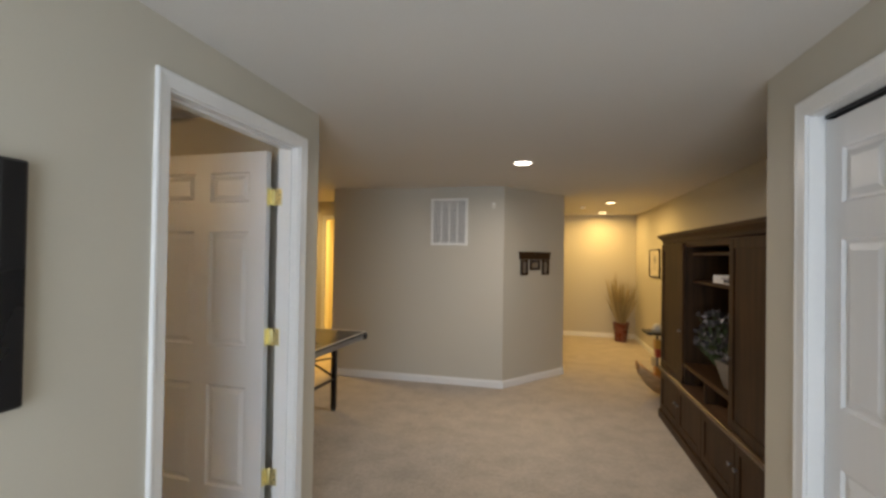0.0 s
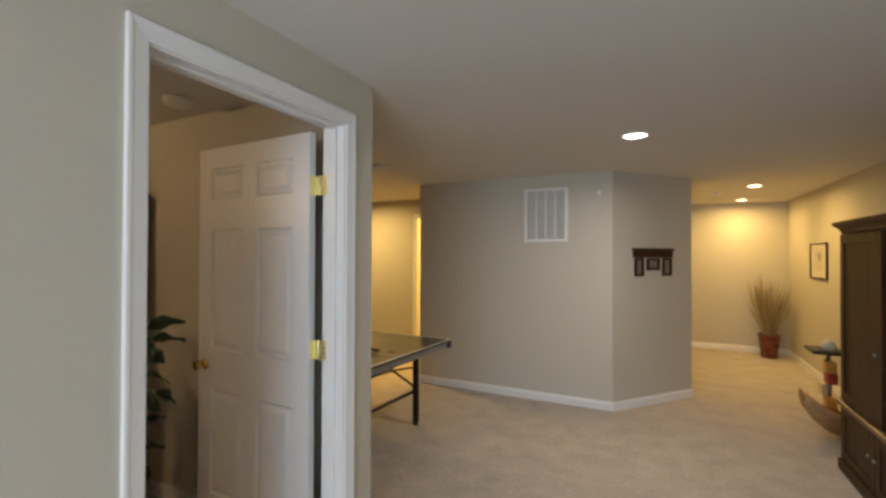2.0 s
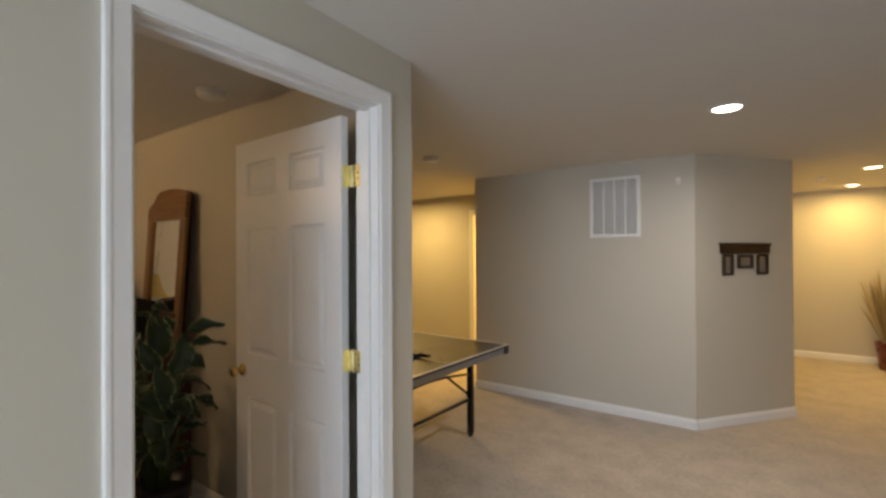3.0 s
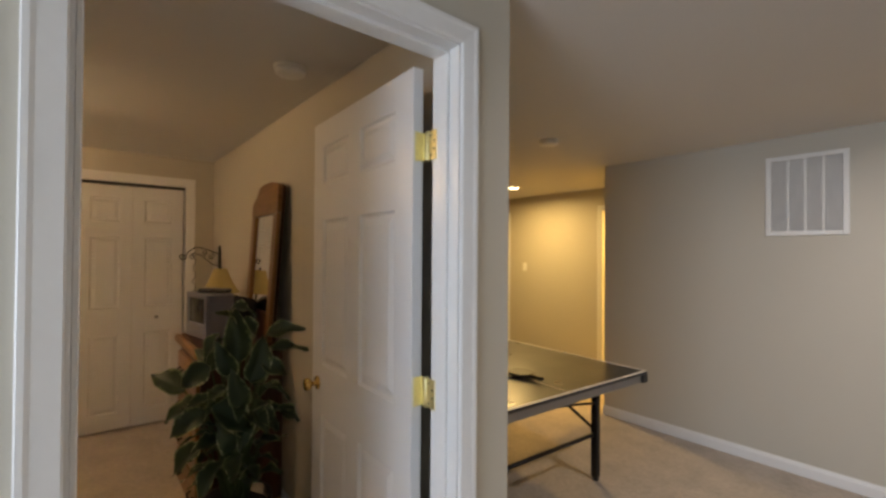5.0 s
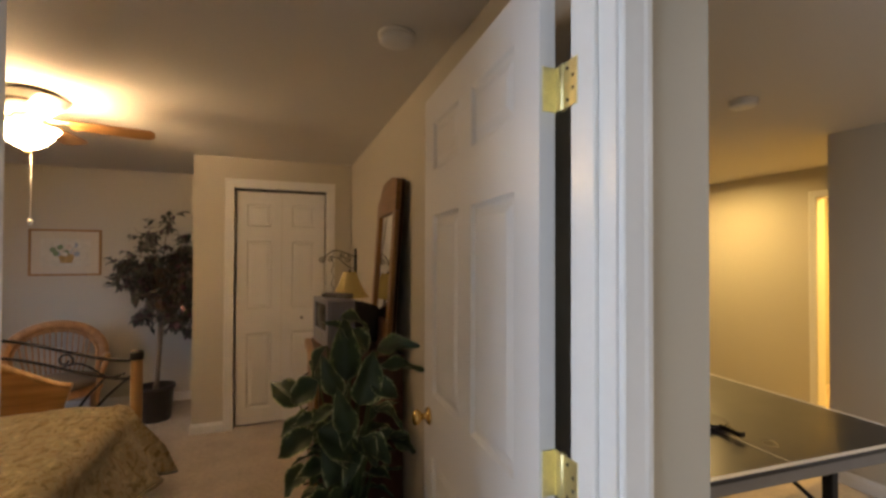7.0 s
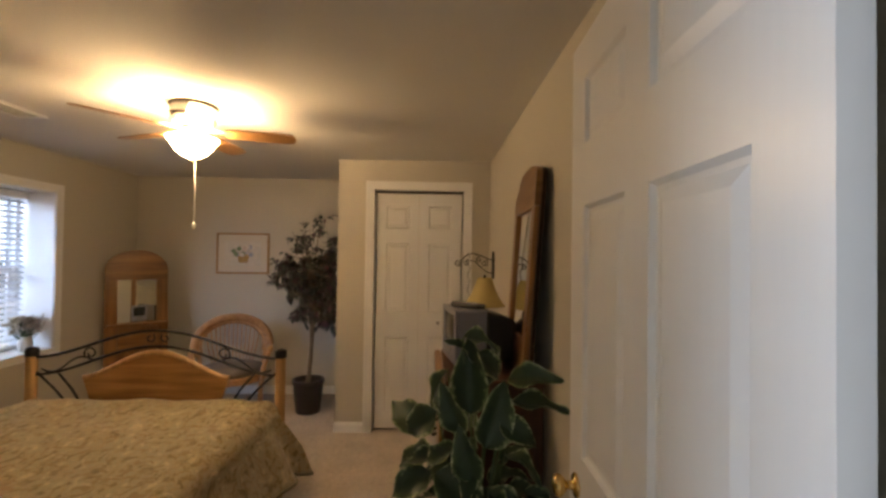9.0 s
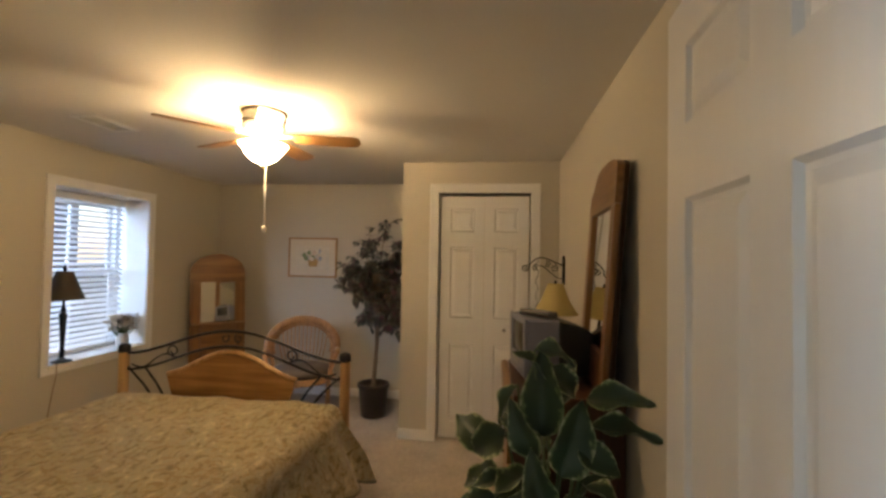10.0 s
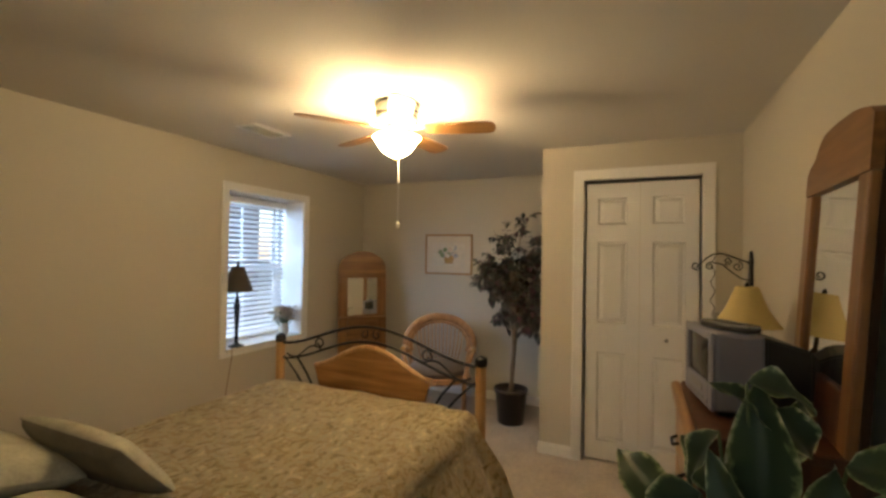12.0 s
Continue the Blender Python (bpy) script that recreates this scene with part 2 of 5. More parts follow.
BRICK = plain("brick_outside", (0.30, 0.26, 0.25), 0.85, var=0.35, big=5, fine=40, bump=0.4)
GROUND = plain("ground_outside", (0.16, 0.15, 0.11), 0.95, var=0.35, big=0.6, fine=12, bump=0.5, dist=0.02)
BOWL = glow("lit_frosted_bowl", (1.0, 0.68, 0.33), 57.0)
CANGLOW = glow("lit_can_lens", (1.0, 0.92, 0.80), 14.0)
CANWARM = glow("lit_can_lens_warm", (1.0, 0.78, 0.42), 11.0)

MIRROR, mn, ml, mb = nodes_of("mirror_glass")
mb.inputs["Base Color"].default_value = (0.86, 0.88, 0.87, 1)
mb.inputs["Metallic"].default_value, mb.inputs["Roughness"].default_value = 1.0, 0.015
GLASS, gn, gl_, gb = nodes_of("clear_glass")
gb.inputs["Base Color"].default_value = (0.97, 0.98, 0.98, 1)
gb.inputs["Transmission Weight"].default_value, gb.inputs["Roughness"].default_value = 1.0, 0.0
gb.inputs["IOR"].default_value = 1.45


# ---- mesh helpers ----


def box(bm, x0, x1, y0, y1, z0, z1, bev=0.0, seg=1, mi=0):
    vs = [bm.verts.new(p) for p in ((x0, y0, z0), (x1, y0, z0), (x1, y1, z0), (x0, y1, z0), (x0, y0, z1), (x1, y0, z1), (x1, y1, z1), (x0, y1, z1))]
    fs = [bm.faces.new([vs[i] for i in q]) for q in ((3, 2, 1, 0), (4, 5, 6, 7), (0, 1, 5, 4), (1, 2, 6, 5), (2, 3, 7, 6), (3, 0, 4, 7))]
    for f in fs:
        f.material_index = mi
    if bev:
        es = list({e for f in fs for e in f.edges})
        bmesh.ops.bevel(bm, geom=es, offset=bev, segments=seg, profile=0.5, affect="EDGES", clamp_overlap=True)
    return bm


def lathe(bm, prof, n=24, c=(0, 0, 0), caps=True, mi=0):
    rings = []
    for r, z in prof:
        rings.append([bm.verts.new((c[0] + r * math.cos(2 * math.pi * i / n), c[1] + r * math.sin(2 * math.pi * i / n), c[2] + z)) for i in range(n)])
    for a, b in zip(rings, rings[1:]):
        for i in range(n):
            f = bm.faces.new((a[i], a[(i + 1) % n], b[(i + 1) % n], b[i]))
            f.smooth, f.material_index = True, mi
    if caps:
        for ring, flip in ((rings[0], True), (rings[-1], False)):
            f = bm.faces.new(list(reversed(ring)) if flip else ring)
            f.material_index = mi
    return bm


def tube(bm, pts, r, n=8, mi=0):
    """A rod swept along points; r is one radius or one for each point."""
    pts = [Vector(p) for p in pts]
    rs = r if isinstance(r, (list, tuple)) else [r] * len(pts)
    rings, up = [], None
    for i, p in enumerate(pts):
        d = (pts[min(i + 1, len(pts) - 1)] - pts[max(i - 1, 0)]).normalized()
        if up is None:
            up = d.orthogonal().normalized()
        up = (up - d * up.dot(d))
        up = up.normalized() if up.length > 1e-6 else d.orthogonal().normalized()
        s = d.cross(up)
        rings.append([bm.verts.new(p + rs[i] * (math.cos(2 * math.pi * k / n) * up + math.sin(2 * math.pi * k / n) * s)) for k in range(n)])
    for a, b in zip(rings, rings[1:]):
        for k in range(n):
            f = bm.faces.new((a[k], a[(k + 1) % n], b[(k + 1) % n], b[k]))
            f.smooth, f.material_index = True, mi
    bm.faces.new(list(reversed(rings[0]))).material_index = mi
    bm.faces.new(rings[-1]).material_index = mi
    return bm


def prism(bm, outline, y0, y1, mi=0):
    """A closed outline of (x, z) pushed from y0 to y1."""
    a = [bm.verts.new((x, y0, z)) for x, z in outline]
    b = [bm.verts.new((x, y1, z)) for x, z in outline]
    k = len(outline)
    bm.faces.new(a).material_index = mi
    bm.faces.new(list(reversed(b))).material_index = mi
    for i in range(k):
        bm.faces.new((a[i], b[i], b[(i + 1) % k], a[(i + 1) % k])).material_index = mi
    bmesh.ops.recalc_face_normals(bm, faces=bm.faces)
    return bm


def B():
    return bmesh.new()


def mesh_of(name, bm, mats):
    me = bpy.data.meshes.new(name)
    bm.normal_update()
    bm.to_mesh(me)
    bm.free()
    for mt in (mats if isinstance(mats, (list, tuple)) else [mats]):
        me.materials.append(mt)
    return me


def part(name, bm, mats, parent=None, label="", m=None):
    ob = new(name, mesh_of(name, bm, mats))
    if parent:
        ob.parent = parent
    if m is not None:
        ob.matrix_basis = m
    if label:
        tagged(ob, label)
    return ob


def again(ob, parent, m):
    o = new(ob.name.split(".")[0], ob.data)
    o.parent = parent
    o.matrix_basis = m
    return o


def thing(name, label, category, m=None, group=""):
    ob = new(name)
    ob.empty_display_size = 0.1
    if m is not None:
        ob.matrix_basis = m
    return tagged(ob, label, category, group)


def setting(name, bm, mats, label, category):
    return tagged(part(name, bm, mats), label, category, kind="structure")


def arc(n, a0, a1, rx, ry, c=(0, 0)):
    return [(c[0] + rx * math.cos(a0 + (a1 - a0) * i / n), c[1] + ry * math.sin(a0 + (a1 - a0) * i / n)) for i in range(n + 1)]


# ---- the large structure ----
C = 2.30          # ceiling
LW0, LW1 = -0.585, -0.47     # door wall, bedroom face and hall face
PW0, PW1 = 3.205, 3.29      # wall between bedroom and games area
VY = 6.034        # wall with the return grille
YW = 7.22         # wall with the far doorway
FARY, RX = 9.75, 2.47
BX, WY = -5.03, -0.415       # bedroom back wall, window wall
CLX, CLY = -4.005, 1.917     # closet front, closet side
D0, D1, DH = 2.262, 3.082, 2.06   # bedroom doorway

setting("floor", box(B(), -5.3, 2.7, -1.5, 10.0, -0.12, 0), CARPET, "beige cut-pile carpet over the whole floor", "floor")
setting("ceiling", box(B(), -5.3, 2.7, -1.5, 10.0, C, C + 0.12), CEIL, "off-white painted plaster ceiling", "ceiling")


def wall(name, *boxes, label="taupe painted plaster wall"):
    bm = B()
    for b in boxes:
        box(bm, *b)
    return setting(name, bm, WALL, label, "wall")


wall("wall_door", (LW0, LW1, -1.3, D0 - 0.02, 0, C), (LW0, LW1, D1 + 0.02, PW1, 0, C), (LW0, LW1, D0 - 0.02, D1 + 0.02, DH + 0.02, C))
wall("wall_bedroom_north", (BX, LW0, PW0, PW1, 0, C))
wall("wall_closet", (CLX - 0.11, CLX, CLY, 2.205, 0, C), (CLX - 0.11, CLX, 3.0, PW0, 0, C), (CLX - 0.11, CLX, 2.205, 3.0, 2.07, C),
     (BX, CLX - 0.11, CLY, CLY + 0.11, 0, C))
wall("wall_bedroom_west", (BX - 0.12, BX, WY - 0.4, PW1, 0, C))
W0, W1, WZ0, WZ1 = -4.015, -3.14, 0.69, 1.985
wall("wall_window", (BX, W0, WY - 0.4, WY, 0, C), (W1, LW0, WY - 0.4, WY, 0, C), (W0, W1, WY - 0.4, WY, 0, WZ0), (W0, W1, WY - 0.4, WY, WZ1, C))
# wall with the return grille, its splayed corner and the passage behind
bm = B()
foot = [(-1.757, VY), (0.354, VY), (1.055, 6.877), (1.055, FARY), (0.94, FARY), (0.94, 6.92), (0.30, VY + 0.11), (-1.645, VY + 0.11), (-1.645, YW), (-1.757, YW)]
lo, hi = [bm.verts.new((x, y, 0)) for x, y in foot], [bm.verts.new((x, y, C)) for x, y in foot]
for i in range(len(foot)):
    j = (i + 1) % len(foot)
    bm.faces.new((lo[i], lo[j], hi[j], hi[i]))
bmesh.ops.recalc_face_normals(bm, faces=bm.faces)
setting("wall_grille", bm, WALL, "taupe painted wall with a splayed corner", "wall")
wall("wall_passage", (-4.02, -2.50, YW, YW + 0.11, 0, C), (-5.3, -4.83, YW, YW + 0.11, 0, C), (-4.83, -4.02, YW, YW + 0.11, 2.05, C), (-2.50, -1.757, YW, YW + 0.11, 2.035, C),
     (-1.757, -0.7, YW, YW + 0.11, 0, C))
wall("wall_games_west", (-5.3, -5.15, PW1, YW, 0, C))
wall("wall_back_room", (-3.2, -3.1, YW + 0.11, 9.2, 0, C), (-3.1, -0.7, 9.1, 9.2, 0, C), (-0.8, -0.7, YW + 0.11, 9.1, 0, C))
wall("wall_far", (0.94, 2.6, FARY, FARY + 0.12, 0, C))
wall("wall_east", (RX, RX + 0.12, -1.3, FARY, 0, C))
HX, HE = 1.748, 3.20
wall("wall_hall_closet", (HX, HX + 0.11, -1.3, 2.10, 0, C), (HX, HX + 0.11, 2.91, HE, 0, C), (HX, HX + 0.11, 2.10, 2.91, 2.065, C), (HX + 0.11, RX, HE - 0.11, HE, 0, C))
wall("wall_hall_south", (LW0, -0.05, -1.42, -1.3, 0, C), (1.70, 2.6, -1.42, -1.3, 0, C), (-0.05, 1.70, -1.42, -1.3, 2.10, C))


def baseboard(x0, y0, x1, y1, h=0.085, t=0.014):
    """A skirting board; the room lies to the left of the way from start to end."""
    d = Vector((x1 - x0, y1 - y0, 0))
    ln = d.length
    bm = B()
    prof = [(0, 0), (t, 0), (t, h * 0.72), (t * 0.55, h * 0.9), (t * 0.35, h), (0, h)]
    a = [bm.verts.new((0, y, z)) for y, z in prof]
    b = [bm.verts.new((ln, y, z)) for y, z in prof]
    for i in range(len(prof)):
        j = (i + 1) % len(prof)
        bm.faces.new((a[i], b[i], b[j], a[j]))
    bm.faces.new(a), bm.faces.new(list(reversed(b)))
    bmesh.ops.recalc_face_normals(bm, faces=bm.faces)
    ob = setting("baseboard", bm, TRIM, "white painted baseboard along the wall", "baseboard")
    ob.matrix_basis = pose(x0, y0, 0.001, 0, 0, math.degrees(math.atan2(d.y, d.x)))
    return ob


for seg in ((0.354, VY, -1.757, VY), (1.055, 6.877, 0.354, VY), (1.055, FARY, 1.055, 6.877), (RX, FARY, 1.055, FARY), (RX, 5.60, RX, FARY), (LW1, 2.19, LW1, -1.3),
            (LW1, PW1, LW1, 3.146), (-5.15, PW1, LW1, PW1), (-1.757, VY, -1.757, YW), (-2.56, YW, -3.96, YW), (CLX, 2.150, CLX, CLY), (CLX, PW0, CLX, 3.056),
            (CLX, CLY, BX, CLY), (BX, CLY, BX, WY), (BX, WY, LW0, WY), (LW0, PW0, CLX, PW0), (HX, 2.968, HX, HE), (-0.8, 9.1, -3.1, 9.1), (-0.8, 7.33, -0.8, 9.1)):
    baseboard(*seg)


def casing(name, o0, o1, top, w=0.057, t=0.016, label="white painted moulded door casing", bottom=0.0, sill=False):
    """Moulded casing round an opening in a wall, in the plane x = 0 facing +x; o0, o1: the opening along y."""
    th = thing(name, label, "casing")
    th["kind"] = "structure"
    prof = [(0, 0), (w, 0), (w, t * 0.9), (w * 0.95, t), (w * 0.80, t), (w * 0.68, t * 0.86), (w * 0.20, t * 0.70), (w * 0.06, t * 0.66), (0, t * 0.5)]

    def strip(nm, place):
        bm = B()
        rings = [[bm.verts.new(place(s, k, d)) for k, d in prof] for s in (0, 1)]
        for i in range(len(prof)):
            j = (i + 1) % len(prof)
            bm.faces.new((rings[0][i], rings[1][i], rings[1][j], rings[0][j]))
        bm.faces.new(rings[0]), bm.faces.new(list(reversed(rings[1])))
        bmesh.ops.recalc_face_normals(bm, faces=bm.faces)
        part(nm, bm, TRIM, th)

    low = (lambda k: bottom - k) if sill else (lambda k: bottom)
    strip("side_board", lambda s, k, d: (d, o0 - k, low(k) if s == 0 else top + k))
    strip("side_board", lambda s, k, d: (d, o1 + k, low(k) if s == 0 else top + k))
    strip("head_board", lambda s, k, d: (d, (o0 - k) if s == 0 else (o1 + k), top + k))
    if sill:
        strip("apron", lambda s, k, d: (d, (o0 - k) if s == 0 else (o1 + k), bottom - k))
    return th


def jamb(name, o0, o1, top, x0, x1, stop=None):
    """Lining of a doorway through a wall, x0 to x1."""
    bm = B()
    box(bm, x0, x1, o0 - 0.018, o0, 0, top)
    box(bm, x0, x1, o1, o1 + 0.018, 0, top)
    box(bm, x0, x1, o0 - 0.018, o1 + 0.018, top, top + 0.018)
    if stop:
        a, b = stop
        box(bm, a, b, o0, o0 + 0.011, 0, top - 0.011, 0.002)
        box(bm, a, b, o1 - 0.011, o1, 0, top - 0.011, 0.002)
        box(bm, a, b, o0, o1, top - 0.011, top, 0.002)
    return setting(name, bm, TRIM, "white painted door lining", "door frame")


jamb("door_frame_bedroom", D0, D1, DH, LW0, LW1, (LW0 + 0.042, LW0 + 0.076))
casing("casing_bedroom_hall", D0 - 0.006, D1 + 0.006, DH + 0.006).matrix_basis = pose(LW1 + 0.0005, 0, 0)
cs = casing("casing_bedroom_inside", -D1 - 0.006, -D0 + 0.006, DH + 0.006)
cs.matrix_basis = pose(LW0 - 0.0005, 0, 0, 0, 0, 180)
jamb("door_frame_closet", 2.225, 2.98, 2.045, CLX - 0.11, CLX)
casing("casing_closet", 2.222, 2.983, 2.048, w=0.072).matrix_basis = pose(CLX + 0.0005, 0, 0)
jamb("door_frame_hall_closet", 2.12, 2.89, 2.045, HX, HX + 0.11)
casing("casing_hall_closet", -2.893, -2.117, 2.05, w=0.062).matrix_basis = pose(HX - 0.0005, 0, 0, 0, 0, 180)
jm = jamb("door_frame_passage", 1.757, 2.48, 2.02, 0, 0.11)
jm.matrix_basis = pose(0, YW, 0, 0, 0, 90)
casing("casing_passage", -2.483, -1.80, 2.025).matrix_basis = pose(0, YW - 0.0005, 0, 0, 0, -90)


# ---- doors ----
def panel_mesh(bm, y0, y1, z0, z1, t):
    """Moulded raised panel between two faces at x = +-t/2."""
    for sgn in (1, -1):
        rings = []
        for inset, depth in ((0, 0), (0.009, 0.010), (0.018, 0.0108), (0.040, 0.003), (0.042, 0.0026)):
            x = sgn * (t / 2 - depth)
            rings.append([bm.verts.new(p) for p in ((x, y0 + inset, z0 + inset), (x, y1 - inset, z0 + inset), (x, y1 - inset, z1 - inset), (x, y0 + inset, z1 - inset))])
        for a, b in zip(rings, rings[1:]):
            for i in range(4):
                q = (a[i], a[(i + 1) % 4], b[(i + 1) % 4], b[i])
                bm.faces.new(q if sgn > 0 else tuple(reversed(q)))
        bm.faces.new(rings[-1] if sgn > 0 else list(reversed(rings[-1])))


def panel_door(parent, w, h, rows, cols, t=0.035, stile=0.105, mid=0.10):
    """A panelled leaf from y = 0 to w; rows: (z0, z1) of the panels."""
    span = (w - 2 * stile - mid * (cols - 1)) / cols
    ys = [(stile + k * (span + mid), stile + k * (span + mid) + span) for k in range(cols)]
    bm = B()
    xs = t / 2
    for a, b in [(0, stile)] + [(ys[k][1], ys[k + 1][0]) for k in range(cols - 1)] + [(w - stile, w)]:
        box(bm, -xs, xs, a, b, 0, h)
    zs = [0] + [z for r in rows for z in r] + [h]
    for a, b in ys:
        for k in range(0, len(zs), 2):
            box(bm, -xs, xs, a, b, zs[k], zs[k + 1])
    bmesh.ops.remove_doubles(bm, verts=bm.verts, dist=1e-5)
    leaf = part("leaf", bm, DOORP, parent)
    for a, b in ys:
        for z0, z1 in rows:
            bm = B()
            panel_mesh(bm, a, b, z0, z1, t)
            part("panel", bm, DOORP, leaf)
    return leaf


ROWS6 = ((0.23, 0.775), (0.985, 1.605), (1.76, 1.925))
# bedroom door, standing open
door = thing("door_bedroom", "white six-panel door standing open into the bedroom", "door", pose(-0.612, 3.083, 0.012, 0, 0, 87.6))
door["kind"] = "structure"
leaf = panel_door(door, 0.81, 2.03, ROWS6, 2)
leaf.matrix_basis = pose(-0.0225, 0.020, 0)


def knob(parent, at, face):
    """Round knob and rose; face: +1 or -1, the way along x that it points."""
    bm = B()
    lathe(bm, [(0.030, 0), (0.031, 0.003), (0.026, 0.008), (0.011, 0.012), (0.011, 0.026), (0.019, 0.031), (0.026, 0.040), (0.0275, 0.049), (0.024, 0.057), (0.012, 0.061)], 20)
    return part("knob", bm, KNOBM, parent, "polished brass round knob", pose(*at, 0, 90 * face, 0))


knob(leaf, (-0.0175, 0.745, 0.90), -1)
knob(leaf, (0.0175, 0.745, 0.90), 1)
bm = B()
box(bm, -0.012, 0.012, 0.8095, 0.812, 0.87, 0.93, 0.001)
box(bm, -0.006, 0.006, 0.812, 0.822, 0.89, 0.91, 0.002)
part("latch", bm, BRASS, leaf, "brass latch plate")


def hinge(z):
    """Butt hinge: one leaf on the jamb, one on the door's edge, knuckles between."""
    h = part("hinge", tube(B(), [(0, 0, -0.046), (0, 0, -0.042), (0, 0, 0.042), (0, 0, 0.046)], [0.005, 0.0075, 0.0075, 0.005], 12), BRASS, door, "polished brass butt hinge", None)
    h.matrix_basis = Matrix.Rotation(radians(-87.6), 4, "Z") @ pose(0, 0, z)
    bm = B()
    box(bm, 0.003, 0.046, -0.0032, -0.0008, -0.044, 0.044, 0.0008)
    for dx, dz in ((0.018, 0.03), (0.034, 0.012), (0.018, -0.03), (0.034, -0.012)):
        part("screw", lathe(B(), [(0.0038, 0), (0.0025, 0.0012)], 8), BRONZE, h, "", pose(dx, -0.0032, dz, 90, 0, 0))
    part("jamb_leaf", bm, BRASS, h)
    bm = B()
    box(bm, -0.0200, -0.0180, -0.034, -0.002, -0.044, 0.044, 0.0008)
    box(bm, -0.0195, -0.004, -0.0042, -0.0018, -0.044, 0.044, 0.0008)
    part("door_leaf", bm, BRASS, h)


for z in (1.79, 1.047, 0.31):
    hinge(z)

# bedroom closet: bifold pair
ROWSB = ((0.13, 0.775), (0.985, 1.575), (1.70, 1.895))
for k, (y, ang) in enumerate(((2.238, 1.2), (2.603, -1.2))):
    d = thing("bifold_door", "white three-panel bifold closet leaf, closed", "door", pose(CLX - 0.05 + (0.007 if k else 0), y, 0.020, 0, 0, ang), "bifold closet doors")
    d["kind"] = "structure"
    lf = panel_door(d, 0.362, 2.0, ROWSB, 1, t=0.03, stile=0.082)
    if k:
        bm = lathe(B(), [(0.009, 0), (0.007, 0.012), (0.014, 0.02), (0.014, 0.026), (0.006, 0.03)], 16)
        part("knob", bm, ALU, lf, "small round pewter knob", pose(0.015, 0.17, 0.90, 0, 90, 0))
tagged(part("closet_track", box(B(), CLX - 0.075, CLX - 0.03, 2.226, 2.979, 2.030, 2.044), BLACK), "dark bifold door track under the head", "track", kind="structure")
wall("wall_closet_inside", (CLX - 0.75, CLX - 0.70, CLY + 0.11, PW0, 0, C), label="dim painted back of the closet")
# hall closet
for y in (2.886, 2.503):
    d = thing("hall_closet_door", "white three-panel bifold hall closet leaf, closed", "door", pose(HX + 0.070, y, 0.014, 0, 0, 180), "hall closet doors")
    d["kind"] = "structure"
    panel_door(d, 0.379, 2.005, ROWSB, 1, t=0.03, stile=0.085)
tagged(part("closet_track", box(B(), HX + 0.05, HX + 0.10, 2.122, 2.888, 2.031, 2.044), BLACK), "dark door track under the closet head", "track", kind="structure")
wall("wall_hall_closet_inside", (RX - 0.05, RX - 0.01, 1.9, HE - 0.11, 0, C), label="dim painted back of the hall closet")
# far door at the end of the passage, in shade
jm = jamb("door_frame_passage_west", 4.04, 4.81, 2.03, 0, 0.11)
jm.matrix_basis = pose(0, YW, 0, 0, 0, 90)
casing("casing_passage_west", -4.813, -4.037, 2.035).matrix_basis = pose(0, YW - 0.0005, 0, 0, 0, -90)
d = thing("door_passage", "white six-panel door at the end of the passage, closed", "door", pose(-4.807, YW + 0.07, 0.012, 0, 0, -90))
d["kind"] = "structure"
panel_door(d, 0.762, 2.01, ROWS6, 2)

# patio door behind the camera, daylight
pd = thing("patio_door", "white framed glass patio door letting daylight in", "door", pose(0, -1.36, 0))
pd["kind"] = "structure"
for x0 in (-0.05, 0.825):
    bm = B()
    for q in ((x0, x0 + 0.08, 0, 2.10), (x0 + 0.795, x0 + 0.875, 0, 2.10), (x0 + 0.08, x0 + 0.795, 0, 0.12), (x0 + 0.08, x0 + 0.795, 2.0, 2.10)):
        box(bm, q[0], q[1], -0.03, 0.03, q[2], q[3], 0.003)
    fr = part("frame", bm, WHITE, pd)
    g = part("pane", box(B(), x0 + 0.08, x0 + 0.795, -0.004, 0.004, 0.12, 2.0), GLASS, fr)
    g.visible_shadow = False
# outside ground and a low brick wall in the window well
setting("ground", box(B(), -60, 60, -90, -1.5, -0.25, -0.13), GROUND, "bare lawn ground outside the house", "ground")

# ---- bedroom window ----
GY = WY - 0.285
bm = B()
box(bm, W0, W1, GY - 0.02, WY + 0.02, WZ0 - 0.025, WZ0 + 0.002, 0.004)
setting("window_sill", bm, TRIM, "deep white painted window sill", "sill")
bm = B()
box(bm, W0, W0 + 0.012, GY, WY, WZ0, WZ1)
box(bm, W1 - 0.012, W1, GY, WY, WZ0, WZ1)
box(bm, W0 + 0.012, W1 - 0.012, GY, WY, WZ1 - 0.012, WZ1)
setting("window_reveal", bm, TRIM, "white painted deep window reveal", "window reveal")
cs = casing("casing_window", W0 + 0.006, W1 - 0.006, WZ1 - 0.006, w=0.062, bottom=WZ0 + 0.0, sill=True, label="white painted window casing")
cs.matrix_basis = pose(0, WY + 0.0005, 0, 0, 0, -90) @ Matrix.Diagonal((-1, 1, 1, 1))
win = thing("window_1", "white double-hung window with daylight behind", "window", pose(0, GY, 0))
win["kind"] = "structure"
bm = B()
a0, a1, zm = W0 + 0.012, W1 - 0.012, 1.33
for q in ((a0, a0 + 0.035, WZ0, WZ1), (a1 - 0.035, a1, WZ0, WZ1), (a0 + 0.035, a1 - 0.035, WZ0, WZ0 + 0.045), (a0 + 0.035, a1 - 0.035, WZ1 - 0.05, WZ1 - 0.012)):
    box(bm, q[0], q[1], -0.07, -0.0, q[2], q[3], 0.002)
fr = part("window_frame", bm, WHITE, win)
